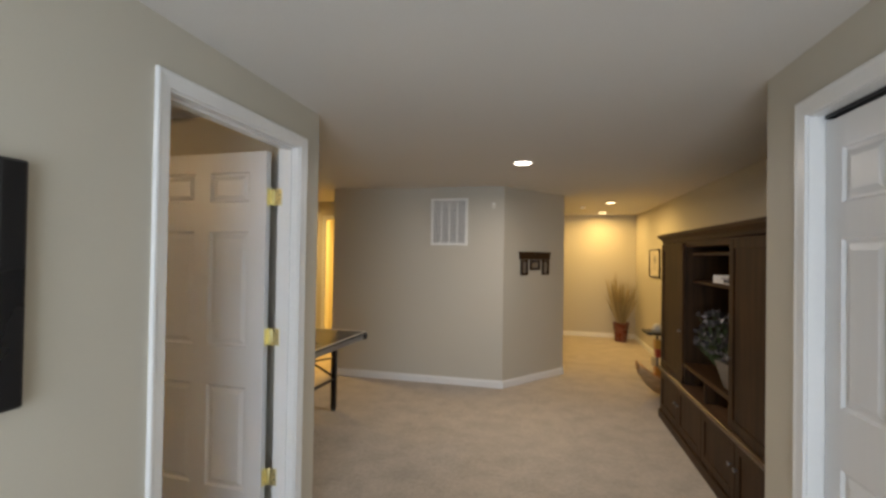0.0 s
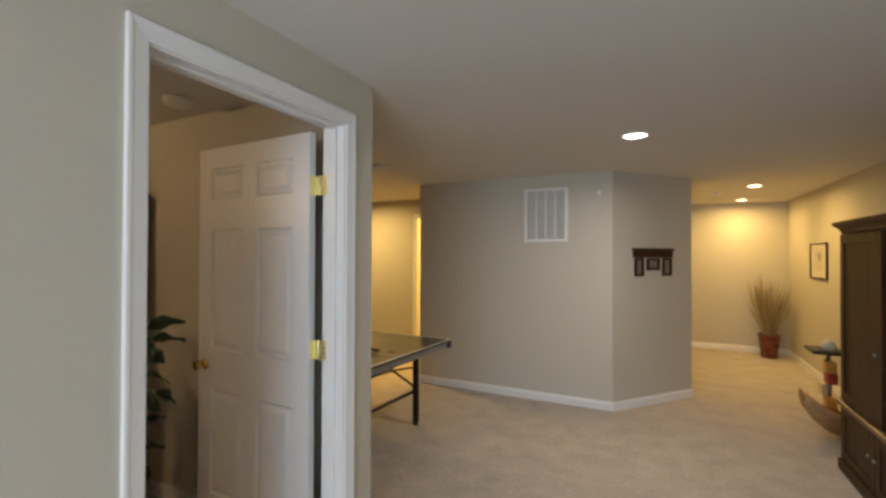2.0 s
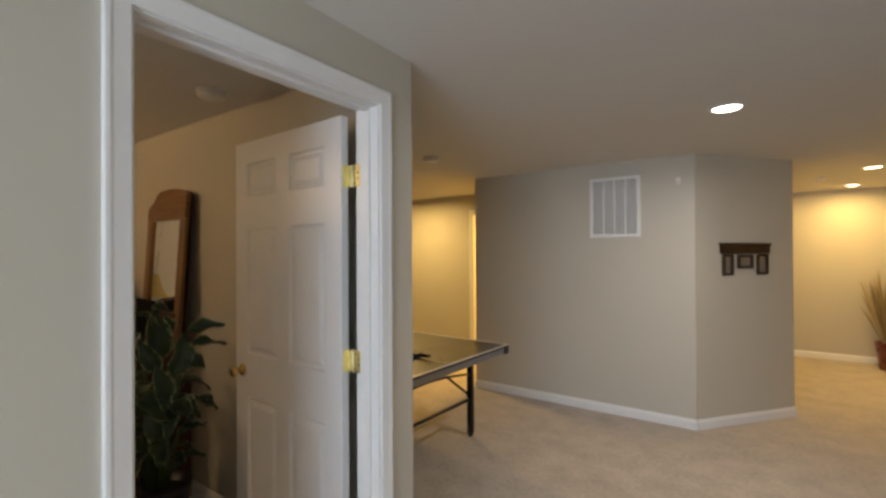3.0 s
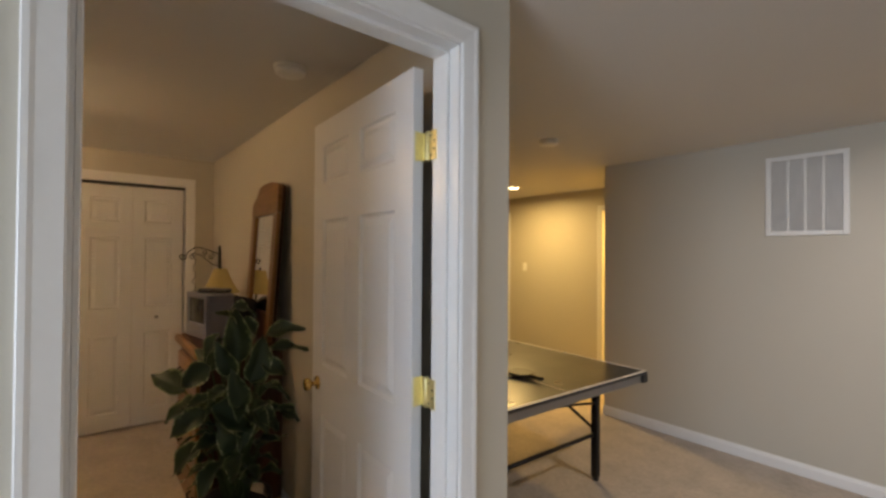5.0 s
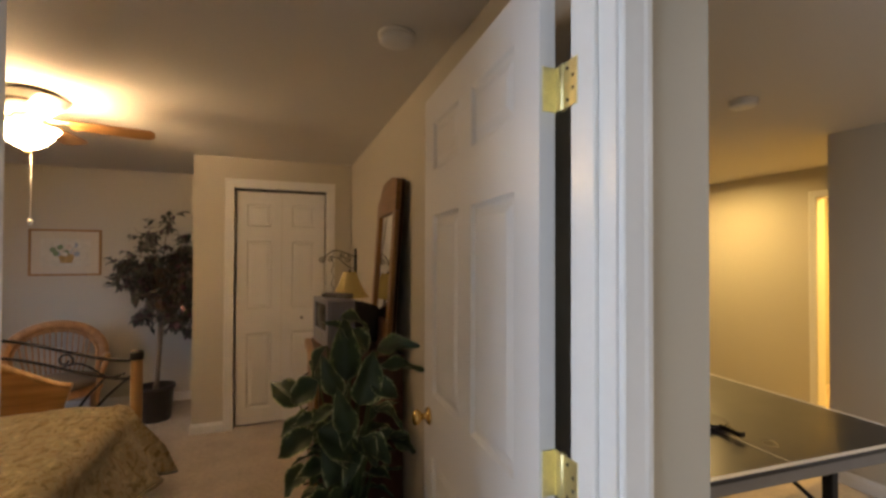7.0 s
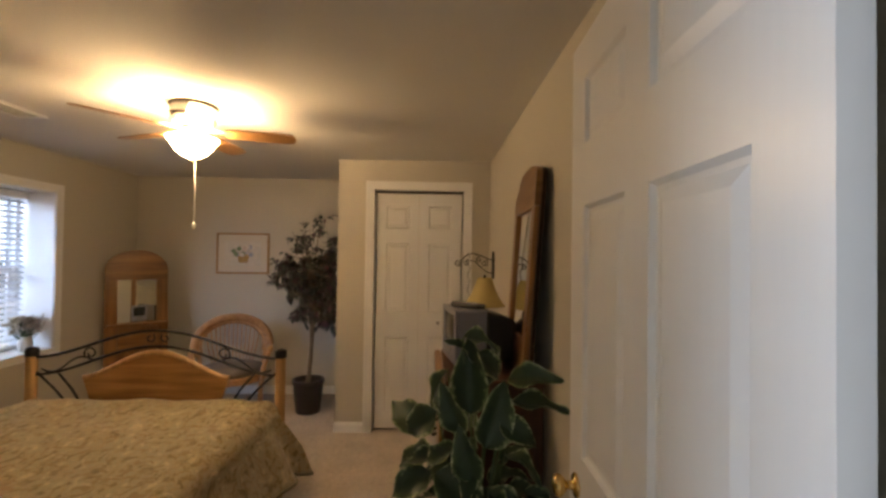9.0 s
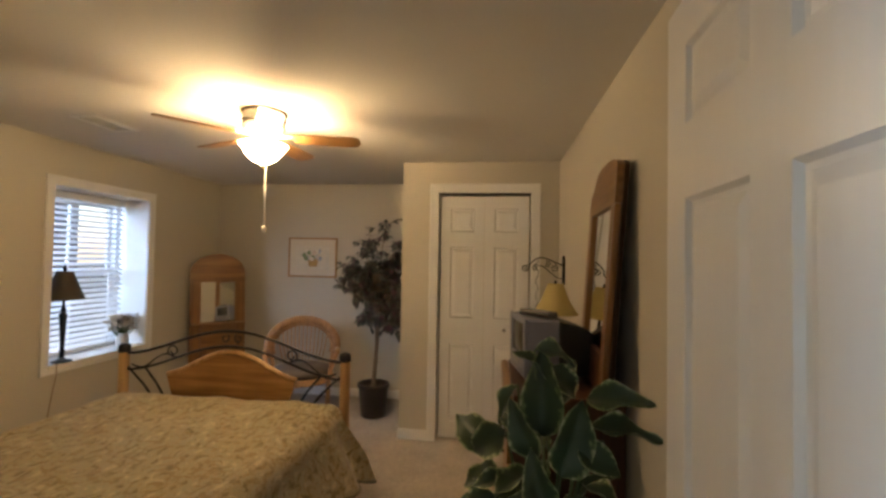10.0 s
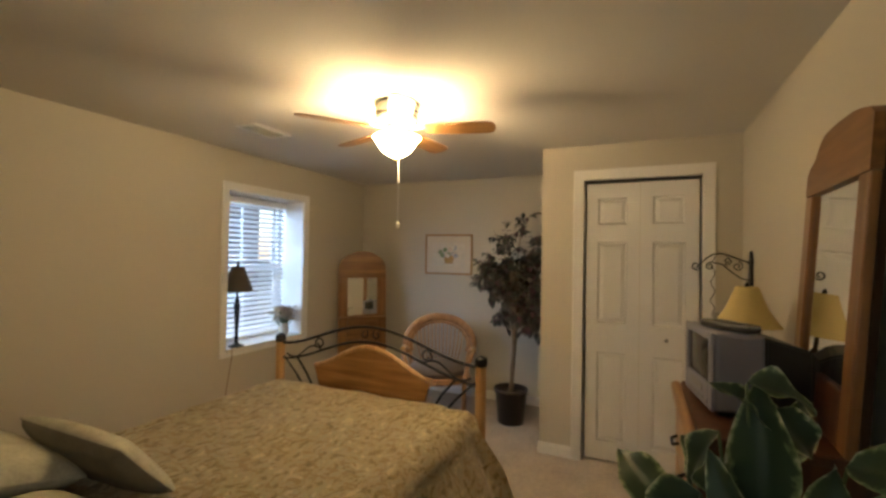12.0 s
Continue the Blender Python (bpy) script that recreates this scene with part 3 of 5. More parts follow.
for z0, z1, yy in ((WZ0 + 0.045, zm + 0.02, -0.03), (zm - 0.02, WZ1 - 0.05, -0.055)):
    bm = B()
    b0, b1 = a0 + 0.035, a1 - 0.035
    for q in ((b0, b0 + 0.035, z0, z1), (b1 - 0.035, b1, z0, z1), (b0 + 0.035, b1 - 0.035, z0, z0 + 0.04), (b0 + 0.035, b1 - 0.035, z1 - 0.04, z1)):
        box(bm, q[0], q[1], yy - 0.012, yy + 0.012, q[2], q[3], 0.002)
    xm = (b0 + b1) / 2
    box(bm, xm - 0.008, xm + 0.008, yy - 0.008, yy + 0.008, z0 + 0.04, z1 - 0.04)
    zc = (z0 + z1) / 2
    box(bm, b0 + 0.035, b1 - 0.035, yy - 0.0075, yy + 0.0075, zc - 0.008, zc + 0.008)
    sash = part("sash", bm, WHITE, win)
    g = part("pane", box(B(), b0 + 0.035, b1 - 0.035, yy - 0.003, yy + 0.003, z0 + 0.04, z1 - 0.04), GLASS, sash)
    g.visible_shadow = False
# blind
bl = thing("window_blind", "white two-inch slatted blind with open slats, lowered", "blind", pose(0, GY + 0.045, 0))
part("headrail", box(B(), a0 + 0.01, a1 - 0.01, -0.028, 0.03, WZ1 - 0.075, WZ1 - 0.014, 0.004), WHITE, bl)
bm = B()
sl = part("slat", box(bm, a0 + 0.014, a1 - 0.014, -0.024, 0.024, -0.0013, 0.0013), BLIND, bl, "", pose(0, 0, WZ1 - 0.10, -30, 0, 0))
z = WZ1 - 0.144
while z > WZ0 + 0.05:
    again(sl, bl, pose(0, 0, z, -30, 0, 0))
    z -= 0.044
part("bottom_rail", box(B(), a0 + 0.014, a1 - 0.014, -0.022, 0.022, WZ0 + 0.012, WZ0 + 0.032, 0.003), WHITE, bl)
for x in (a0 + 0.16, a1 - 0.16):
    for yy in (-0.022, 0.022):
        part("ladder_cord", tube(B(), [(x, yy, WZ0 + 0.03), (x, yy, WZ1 - 0.07)], 0.0012, 5), BLIND, bl)
# house next door seen through the slats
nb = thing("neighbour_house", "red-brown brick house wall beyond the window", "house", pose(-4.6, -7.0, -0.13))
nb["kind"] = "structure"
part("wall", box(B(), -5, 4, -0.3, 0, 0, 3.2), BRICK, nb)
for x in (-3.2, -1.2, 0.6, 2.2):
    w_ = part("window", box(B(), x, x + 0.9, 0.0, 0.04, 1.1, 2.5, 0.01), WHITE, nb)
    part("pane", box(B(), x + 0.07, x + 0.83, 0.04, 0.05, 1.17, 2.43), SCREEN, w_)
bm = B()
prism(bm, [(-5.3, 3.2), (4.3, 3.2), (4.3, 3.35), (-5.3, 3.35)], -0.6, 0.35)
part("eaves", bm, WHITE, nb)

# ---- hall and games area ----
# picture on the door wall
fr = thing("wall_mirror", "black framed mirror hung on the hall wall", "mirror", pose(LW1 + 0.001, 1.825, 1.122))
bm = B()
fw, ww, hh = 0.064, 0.5, 0.604
for q in ((-fw, 0, 0, hh), (-ww, -ww + fw, 0, hh), (-ww + fw, -fw, 0, fw), (-ww + fw, -fw, hh - fw, hh)):
    box(bm, 0, 0.03, q[0], q[1], q[2], q[3], 0.008, 2)
part("frame", bm, BLACKFR, fr, "broad black lacquered frame")
part("glass", box(B(), 0.004, 0.010, -ww + fw, -fw, fw, hh - fw), MIRROR, fr)

# return-air grille
gr = thing("return_air_grille", "white louvred return-air grille on the wall", "vent", pose(-0.507, VY - 0.001, 1.617))
gw, gh = 0.443, 0.55
bm = B()
for q in ((0, 0.032, 0, gh), (gw - 0.032, gw, 0, gh), (0.032, gw - 0.032, 0, 0.032), (0.032, gw - 0.032, gh - 0.032, gh)):
    box(bm, q[0], q[1], -0.012, 0, q[2], q[3], 0.003)
part("frame", bm, WHITE, gr)
for k in (1, 2, 3):
    x = 0.032 + k * (gw - 0.064) / 4
    part("mullion", box(B(), x - 0.006, x + 0.006, -0.011, -0.001, 0.032, gh - 0.032, 0.001), WHITE, gr)
part("backing", box(B(), 0.033, gw - 0.033, -0.0016, -0.0004, 0.033, gh - 0.033), plain("duct_grey", (0.10, 0.105, 0.11), 0.6), gr, "grey duct opening behind the louvres")
sl = part("louvre", box(B(), 0.034, gw - 0.034, -0.0007, 0.0007, -0.0052, 0.0052), WHITE, gr, "", pose(0, -0.0062, 0.042, 38, 0, 0))
for k in range(1, 36):
    again(sl, gr, pose(0, -0.0062, 0.042 + k * 0.0133, 38, 0, 0))
# motion sensor
ms = thing("motion_sensor", "small white motion sensor high on the wall", "sensor", pose(0.233, VY - 0.001, 2.05))
part("body", box(B(), -0.018, 0.018, -0.03, 0, 0, 0.062, 0.008, 2), WHITE, ms)
part("lens", box(B(), -0.013, 0.013, -0.033, -0.028, 0.010, 0.032, 0.004), PAPER, ms)

# dark wooden wall plaque with three hanging frames, on the splayed corner
sp = Vector((0.701, 0.843, 0)).normalized()
ang = math.degrees(math.atan2(sp.y, sp.x))
mid_d = 0.523
art = thing("photo_plaque", "dark wooden plaque with three small hanging photo frames", "wall art", pose(0.354 + sp.x * mid_d, VY + sp.y * mid_d, 1.28, 0, 0, ang) @ Matrix.Diagonal((1.2, 1, 0.97, 1)))
part("board", box(B(), -0.225, 0.225, -0.025, -0.001, 0.19, 0.285, 0.006, 2), DKWOODH, art)
part("ledge", box(B(), -0.235, 0.235, -0.034, -0.001, 0.262, 0.285, 0.005), DKWOODH, art)
for x0, x1, z0, z1 in ((-0.205, -0.105, 0.0, 0.185), (-0.07, 0.075, 0.06, 0.18), (0.11, 0.218, 0.0, 0.185)):
    bm = B()
    for q in ((x0, x0 + 0.022, z0, z1), (x1 - 0.022, x1, z0, z1), (x0 + 0.022, x1 - 0.022, z0, z0 + 0.022), (x0 + 0.022, x1 - 0.022, z1 - 0.022, z1)):
        box(bm, q[0], q[1], -0.02, -0.001, q[2], q[3], 0.003)
    f = part("photo_frame", bm, DKWOOD, art)
    part("photo", box(B(), x0 + 0.022, x1 - 0.022, -0.008, -0.002, z0 + 0.022, z1 - 0.022), ALU, f, "grey faded photograph")


def can_light(x, y, lens):
    th = thing("recessed_light", "lit recessed ceiling can light with a white trim ring", "ceiling light", pose(x, y, C), "recessed can lights")
    part("trim_ring", lathe(B(), [(0.070, -0.001), (0.072, -0.008), (0.090, -0.006), (0.094, -0.0005)], 32, caps=False), WHITE, th)
    part("lens", lathe(B(), [(0.0705, -0.002), (0.05, -0.005), (0.01, -0.006)], 24), lens, th, "glowing bulb lens")


for i, (cx, cy, col, pw) in enumerate(CANS):
    can_light(cx, cy, CANGLOW if i == 0 else CANWARM)
th = thing("ceiling_lamp", "lit round ceiling lamp in the room behind", "ceiling light", pose(-1.9, 8.0, C))
part("glass", lathe(B(), [(0.15, -0.001), (0.155, -0.012), (0.12, -0.018), (0.02, -0.02)], 24), CANWARM, th)


def detector(x, y, label, r=0.068):
    th = thing("smoke_detector", label, "smoke detector", pose(x, y, C))
    part("base", lathe(B(), [(r, -0.0005), (r, -0.010), (r * 0.97, -0.012)], 28), WHITE, th)
    part("cover", lathe(B(), [(r * 0.94, -0.012), (r * 0.92, -0.028), (r * 0.78, -0.036), (r * 0.3, -0.038)], 28), WHITE, th)


detector(-1.515, 4.87, "round white smoke detector on the games-area ceiling")
detector(-1.49, 2.98, "round white smoke detector on the bedroom ceiling", 0.07)
detector(1.40, 8.25, "small round white sprinkler cover on the far ceiling", 0.045)

# light switch
sw = thing("light_switch", "white toggle light switch plate on the yellow-lit wall", "light switch", pose(-3.70, YW - 0.001, 1.24))
part("plate", box(B(), -0.036, 0.036, -0.006, 0, 0, 0.115, 0.003), WHITE, sw)
part("toggle", box(B(), -0.005, 0.005, -0.016, -0.006, 0.05, 0.066, 0.002), WHITE, sw)

# table-tennis table
tt = thing("table_tennis_table", "dark table-tennis table with white lines and a metal apron", "table", pose(-0.883, 5.055, 0, 0, 0, -3.2))
L, Wd, H = 2.74, 1.525, 0.742
part("tabletop", box(B(), -L / 2 + 0.003, 0, -Wd, 0, H - 0.019, H, 0.002), TABLEM, tt, "dark matt playing surface")
part("tabletop", box(B(), -L, -L / 2 - 0.003, -Wd, 0, H - 0.019, H, 0.002), TABLEM, tt)
for q in ((-L, 0, -0.02, 0), (-L, 0, -Wd, -Wd + 0.02), (-0.02, 0, -Wd + 0.02, -0.02), (-L, -L + 0.02, -Wd + 0.02, -0.02), (-L + 0.02, -0.02, -Wd / 2 - 0.002, -Wd / 2 + 0.002)):
    part("line", box(B(), q[0], q[1], q[2], q[3], H, H + 0.0006), WHITE, tt, "painted white line")
for q in ((-L + 0.01, -0.012, -0.035, -0.012), (-L + 0.01, -0.012, -Wd + 0.012, -Wd + 0.035), (-0.035, -0.012, -Wd + 0.035, -0.035), (-L + 0.012, -L + 0.035, -Wd + 0.035, -0.035)):
    part("apron", box(B(), q[0], q[1], q[2], q[3], H - 0.068, H - 0.020, 0.003), ALU, tt, "grey metal apron rail")
for x, y in ((0.004, 0.004), (0.004, -Wd - 0.004), (-L - 0.004, 0.004), (-L - 0.004, -Wd - 0.004)):
    sx, sy = (-1 if x > -1 else 1), (-1 if y > -1 else 1)
    xa, xb, ya, yb = sorted((x, x + sx * 0.06)) + sorted((y, y + sy * 0.06))
    part("corner_guard", box(B(), xa, xb, ya, yb, H - 0.071, H - 0.0195, 0.008, 2), BLACK, tt, "black plastic corner guard")
for x in (-0.26, -L + 0.26):
    for y in (-0.17, -Wd + 0.17):
        lg = part("leg", box(B(), x - 0.022, x + 0.022, y - 0.022, y + 0.022, 0.02, H - 0.02, 0.006, 2), IRON, tt, "black square steel leg")
        part("rubber_foot", lathe(B(), [(0.02, 0.0), (0.022, 0.004), (0.022, 0.02)], 14, (x, y, 0)), BLACK, lg)
    part("crossbar", tube(B(), [(x, -0.17, 0.30), (x, -Wd + 0.17, 0.30)], 0.013, 8), IRON, tt)
    pts = [(x, -0.17 - (Wd - 0.34) * k / 12, 0.50 + 0.06 * math.sin(math.pi * k / 12)) for k in range(13)]
    part("brace", tube(B(), pts, 0.009, 8), IRON, tt)
for y in (-0.17, -Wd + 0.17):
    part("side_rail", tube(B(), [(-0.26, y, 0.32), (-0.9, y, 0.62), (-1.2, y, H - 0.03)], 0.010, 8), IRON, tt)

# bats on the table
for (x, y, r, lab) in ((-1.30, 4.33, 12, "table-tennis bat with a black rubber face on the table"), (-1.38, 4.24, 65, "table-tennis bat lying under another on the table")):
    bt = thing("table_tennis_bat", lab, "bat", pose(x, y, H + 0.001 + (0.016 if r == 12 else 0), 0, 0, r - 20), "table-tennis bats")
    bm = B()
    lathe(bm, [(0.076, 0), (0.078, 0.002), (0.078, 0.009), (0.076, 0.011)], 24)
    bmesh.ops.transform(bm, matrix=Matrix.Diagonal((1.03, 0.98, 1, 1)), verts=bm.verts)
    part("blade", bm, BLACK, bt)
    part("handle", box(B(), 0.07, 0.175, -0.014, 0.014, -0.002 if r == 12 else 0.0, 0.018, 0.005, 2), BLACKFR, bt)

# ---- entertainment cabinet ----
KX, K0, K1, KH = 1.895, 3.34, 5.565, 1.725
cab = thing("entertainment_cabinet", "dark espresso wood entertainment cabinet with open centre shelves", "cabinet", pose(0, 0, 0))
KB = RX - 0.02
P0, P1 = 4.0, 4.905
for y in (K0, P0 - 0.02, P1, K1 - 0.02):
    part("side_panel", box(B(), KX + 0.022, KB, y, y + 0.02, 0.489, 1.60), DKWOOD, cab)
for q in ((K0 + 0.02, P0 - 0.02), (P0, P1), (P1 + 0.02, K1 - 0.02)):
    part("back_panel", box(B(), KB - 0.01, KB, q[0], q[1], 0.489, 1.60), DKWOOD, cab)
part("top_board", box(B(), KX + 0.022, KB, K0, K1, 1.601, 1.639), DKWOODH, cab)
bm = B()
box(bm, KX - 0.012, KB, K0 - 0.015, K1 + 0.015, 0.0, 0.075, 0.004)
box(bm, KX + 0.022, KB, K0, K1, 0.075, 0.455)
part("base", bm, DKWOODH, cab)
part("ledge", box(B(), KX - 0.022, KB, K0 - 0.02, K1 + 0.02, 0.455, 0.488, 0.008, 2), wood("worn_ledge", (0.05, 0.025, 0.012), (0.13, 0.07, 0.035), "Y", 0.3), cab, "brown ledge with a worn pale front edge")
bm = B()
prof = [(0.0, 1.64), (-0.008, 1.65), (-0.012, 1.67), (-0.03, 1.69), (-0.045, 1.70), (-0.05, 1.725)]
rows_ = []
for dx, z in prof:
    rows_.append([bm.verts.new(p) for p in ((KX + 0.02 + dx, K0 + dx, z), (KX + 0.02 + dx, K1 - dx, z), (KB, K1 - dx, z), (KB, K0 + dx, z))])
for a, b in zip(rows_, rows_[1:]):
    for i in range(4):
        bm.faces.new((a[i], a[(i + 1) % 4], b[(i + 1) % 4], b[i]))
bm.faces.new(rows_[-1]), bm.faces.new(list(reversed(rows_[0])))
bmesh.ops.recalc_face_normals(bm, faces=bm.faces)
part("crown", bm, DKWOODH, cab, "stepped crown moulding")


def cab_door(y0, y1, z0, z1, knob_y):
    """Shaker door in the cabinet's front plane."""
    bm = B()
    s = 0.062
    for q in ((y0, y0 + s, z0, z1), (y1 - s, y1, z0, z1), (y0 + s, y1 - s, z0, z0 + s), (y0 + s, y1 - s, z1 - s, z1)):
        box(bm, KX, KX + 0.021, q[0], q[1], q[2], q[3], 0.002)
    d = part("door", bm, DKWOOD, cab)
    part("panel", box(B(), KX + 0.009, KX + 0.018, y0 + s, y1 - s, z0 + s, z1 - s), DKWOOD, d)
    bm = lathe(B(), [(0.006, 0), (0.006, 0.010), (0.013, 0.016), (0.012, 0.022), (0.004, 0.025)], 14)
    part("knob", bm, ALU, d, "small antique metal knob", pose(KX, knob_y, z0 + (0.42 if z1 > 1 else 0.21), 0, -90, 0))


cab_door(K0 + 0.01, P0 - 0.004, 0.495, 1.635, P0 - 0.04)
cab_door(P1 + 0.004, K1 - 0.01, 0.495, 1.635, P1 + 0.04)
edges = [K0 + 0.01, 3.90, 4.455, 5.01, K1 - 0.01]
for i in range(4):
    cab_door(edges[i] + 0.003, edges[i + 1] - 0.003, 0.085, 0.448, (edges[i + 1] - 0.04) if i % 2 == 0 else (edges[i] + 0.04))
for z in (1.535, 1.315):
    part("shelf", box(B(), KX + 0.07, KB - 0.011, P0 + 0.001, P1 - 0.001, z, z + 0.02, 0.002), DKWOODH, cab)
part("shelf", box(B(), KX + 0.01, KB - 0.011, P0 + 0.001, P1 - 0.001, 0.640, 0.668, 0.003), DKWOODH, cab)
part("divider", box(B(), KX + 0.02, KB - 0.011, 4.44, 4.465, 0.489, 0.640), DKWOOD, cab)
# player on the shelf
dv = thing("media_player", "slim silver media player on the cabinet shelf", "media player", pose(1.96, 4.012, 1.3355))
part("body", box(B(), 0, 0.28, 0, 0.43, 0.006, 0.062, 0.004), plain("light_silver", (0.62, 0.62, 0.64), 0.35, metal=0.2), dv)
part("disc_tray", box(B(), -0.004, 0.0, 0.12, 0.28, 0.038, 0.050, 0.001), GREYP, dv)
part("display", box(B(), -0.003, 0.0, 0.08, 0.24, 0.02, 0.035, 0.001), SCREEN, dv)
for y in (0.03, 0.40):
    part("foot", lathe(B(), [(0.012, 0), (0.012, 0.006)], 10, (0.04, y, 0)), BLACK, dv)


def bloom_heap(name, label, m, size, count, mat, seed, petal=0.03):
    """Silk flowers: many small petals round scattered heads, on stems from a box."""
    th = thing(name, label, "flowers", m)
    rnd = random.Random(seed)
    bm, st = B(), B()
    for _ in range(count):
        c = Vector((rnd.uniform(-1, 1) * size[0], rnd.uniform(-1, 1) * size[1], size[2] * (0.35 + 0.65 * rnd.random())))
        tube(st, [(c.x * 0.3, c.y * 0.3, 0.02), (c.x * 0.7, c.y * 0.7, c.z * 0.6), tuple(c)], 0.002, 4)
        for k in range(9):
            a, t = rnd.uniform(0, 6.28), rnd.uniform(0.1, 1.3)
            d = Vector((math.cos(a) * math.sin(t), math.sin(a) * math.sin(t), math.cos(t)))
            s = d.orthogonal().normalized()
            p = petal * rnd.uniform(0.7, 1.3)
            v = [bm.verts.new(c + q) for q in (d * 0.004, d * p * 0.6 + s * p * 0.42, d * p * 1.1, d * p * 0.6 - s * p * 0.42)]
            bm.faces.new(v)
    tagged(part("stalk", st, STEM, th), kind="stuff")
    tagged(part("bloom", bm, mat, th), kind="stuff")
    return th


fl = bloom_heap("flower_arrangement", "dusty silk flower arrangement in the cabinet", pose(2.12, 4.58, 0.669), (0.17, 0.29, 0.44), 130, FLORALW, 3, 0.034)
bx = thing("flower_box", "grey slatted basket standing in the cabinet", "basket", pose(2.02, 4.10, 0.669, 0, 0, 8))
bm = B()
a = [bm.verts.new(p) for p in ((-0.05, -0.07, 0), (0.09, -0.07, 0), (0.09, 0.13, 0), (-0.05, 0.13, 0))]
b = [bm.verts.new(p) for p in ((-0.08, -0.085, 0.17), (0.12, -0.085, 0.17), (0.12, 0.19, 0.17), (-0.08, 0.19, 0.17))]
bm.faces.new(list(reversed(a)))
for i in range(4):
    bm.faces.new((a[i], a[(i + 1) % 4], b[(i + 1) % 4], b[i]))
bmesh.ops.solidify(bm, geom=bm.faces[:], thickness=0.008)
part("body", bm, plain("grey_wicker", (0.33, 0.29, 0.24), 0.8, var=0.3, big=30, fine=120, bump=0.6, dist=0.004, stretch=(1, 1, 5)), bx)
bloom_heap("flower_bunch", "pale dried flower bunch in the grey basket", pose(2.03, 4.14, 0.68), (0.08, 0.09, 0.30), 24, FLORALW, 5, 0.04)

# wooden rocking toy and toy stand beyond the cabinet
rk = thing("rocking_boat_toy", "carved pale wooden boat-shaped toy with an orange inside", "toy", pose(2.07, 6.18, 0, 0, 0, 20))


def hull(grow):
    bm = B()
    rows_h = []
    for i in range(17):
        u = i / 16
        x = -0.29 + 0.52 * u
        zb = 0.012 + 0.27 * (1 - u) ** 3.4 + 0.05 * max(0, u - 0.75)
        w = (0.018 + 0.125 * math.sin(math.pi * min(1, 0.06 + 0.62 * u))) * grow
        h = 0.05 + 0.13 * math.sin(math.pi * min(1, 0.12 + 0.75 * u))
        rows_h.append([bm.verts.new((x, -w * math.cos(math.pi * j / 10), zb + h * (1 - math.sin(math.pi * j / 10)) + (0.012 if grow < 1 else 0))) for j in range(11)])
    for p, q in zip(rows_h, rows_h[1:]):
        for j in range(10):
            bm.faces.new((p[j], q[j], q[j + 1], p[j + 1])).smooth = True
    bmesh.ops.solidify(bm, geom=bm.faces[:], thickness=0.009)
    return bm


part("hull", hull(1.0), wood("pale_carved_wood", (0.50, 0.32, 0.14), (0.72, 0.50, 0.25), "X", 0.4), rk)
part("lining", hull(0.86), plain("orange_paint", (0.55, 0.22, 0.04), 0.4, var=0.12), rk, "orange painted inside")
part("horn", tube(B(), [(-0.26, 0, 0.27), (-0.285, 0, 0.32), (-0.30, 0, 0.37), (-0.305, 0, 0.405)], [0.026, 0.022, 0.017, 0.010], 10), OAK, rk, "upright brown prow")
ts = thing("toy_stand", "black topped toy stand with a grey dome and coloured blocks", "toy", pose(2.17, 6.85, 0) @ Matrix.Diagonal((0.8, 1, 1.16, 1)))
part("base", box(B(), -0.10, 0.12, -0.13, 0.13, 0.0, 0.03, 0.008), BLACK, ts)
part("post", lathe(B(), [(0.022, 0.03), (0.022, 0.50)], 14), ALU, ts)
part("tray", box(B(), -0.19, 0.13, -0.15, 0.15, 0.50, 0.53, 0.010, 2), BLACK, ts)
part("dome", lathe(B(), [(0.085, 0.53), (0.083, 0.55), (0.06, 0.59), (0.02, 0.605)], 20), plain("pale_grey_plastic", (0.5, 0.5, 0.47), 0.5), ts)
for (dx, dy, z, col) in ((-0.01, -0.06, 0.40, (0.5, 0.28, 0.05)), (0.02, 0.0, 0.30, (0.35, 0.05, 0.03)), (-0.02, 0.05, 0.20, (0.6, 0.5, 0.3)), (0.0, -0.04, 0.11, (0.55, 0.25, 0.05))):
    bm = B()
    box(bm, dx - 0.05, dx + 0.05, dy - 0.06, dy + 0.06, z - 0.045, z + 0.045, 0.012, 2)
    part("block", bm, plain("toy_block_paint", col, 0.4, var=0.15), ts)

# pot of dried grass in the far corner
gp = thing("dried_grass_pot", "red-brown glazed pot with tall dried grasses", "potted plant", pose(2.17, 9.42, 0))
part("pot", lathe(B(), [(0.095, 0.0), (0.10, 0.01), (0.135, 0.30), (0.142, 0.32), (0.142, 0.34), (0.125, 0.34), (0.115, 0.28)], 28), REDPOT, gp)
rnd = random.Random(11)
bm = B()
for k in range(150):
    a, lean = rnd.uniform(0, 6.28), 0.31 * rnd.random() ** 0.6
    h = rnd.uniform(0.45, 0.85)
    tip = Vector((max(-0.27, min(0.27, math.cos(a) * lean)), max(-0.28, min(0.28, math.sin(a) * lean)), 0.30 + h))
    if k < 6:
        tip = Vector((-0.10 - 0.02 * k, -0.02 * k, 1.28 - 0.03 * k))
    b0 = Vector((math.cos(a) * 0.06, math.sin(a) * 0.06, 0.30))
    midp = (b0 + tip) / 2 + Vector((-math.cos(a), -math.sin(a), 0)) * 0.03
    w = 0.005 if k >= 6 else 0.008
    s = Vector((-math.sin(a), math.cos(a), 0)) * w
    v = [bm.verts.new(p) for p in (b0 - s, b0 + s, midp + s * 1.4, tip, midp - s * 1.4)]
    bm.faces.new(v)
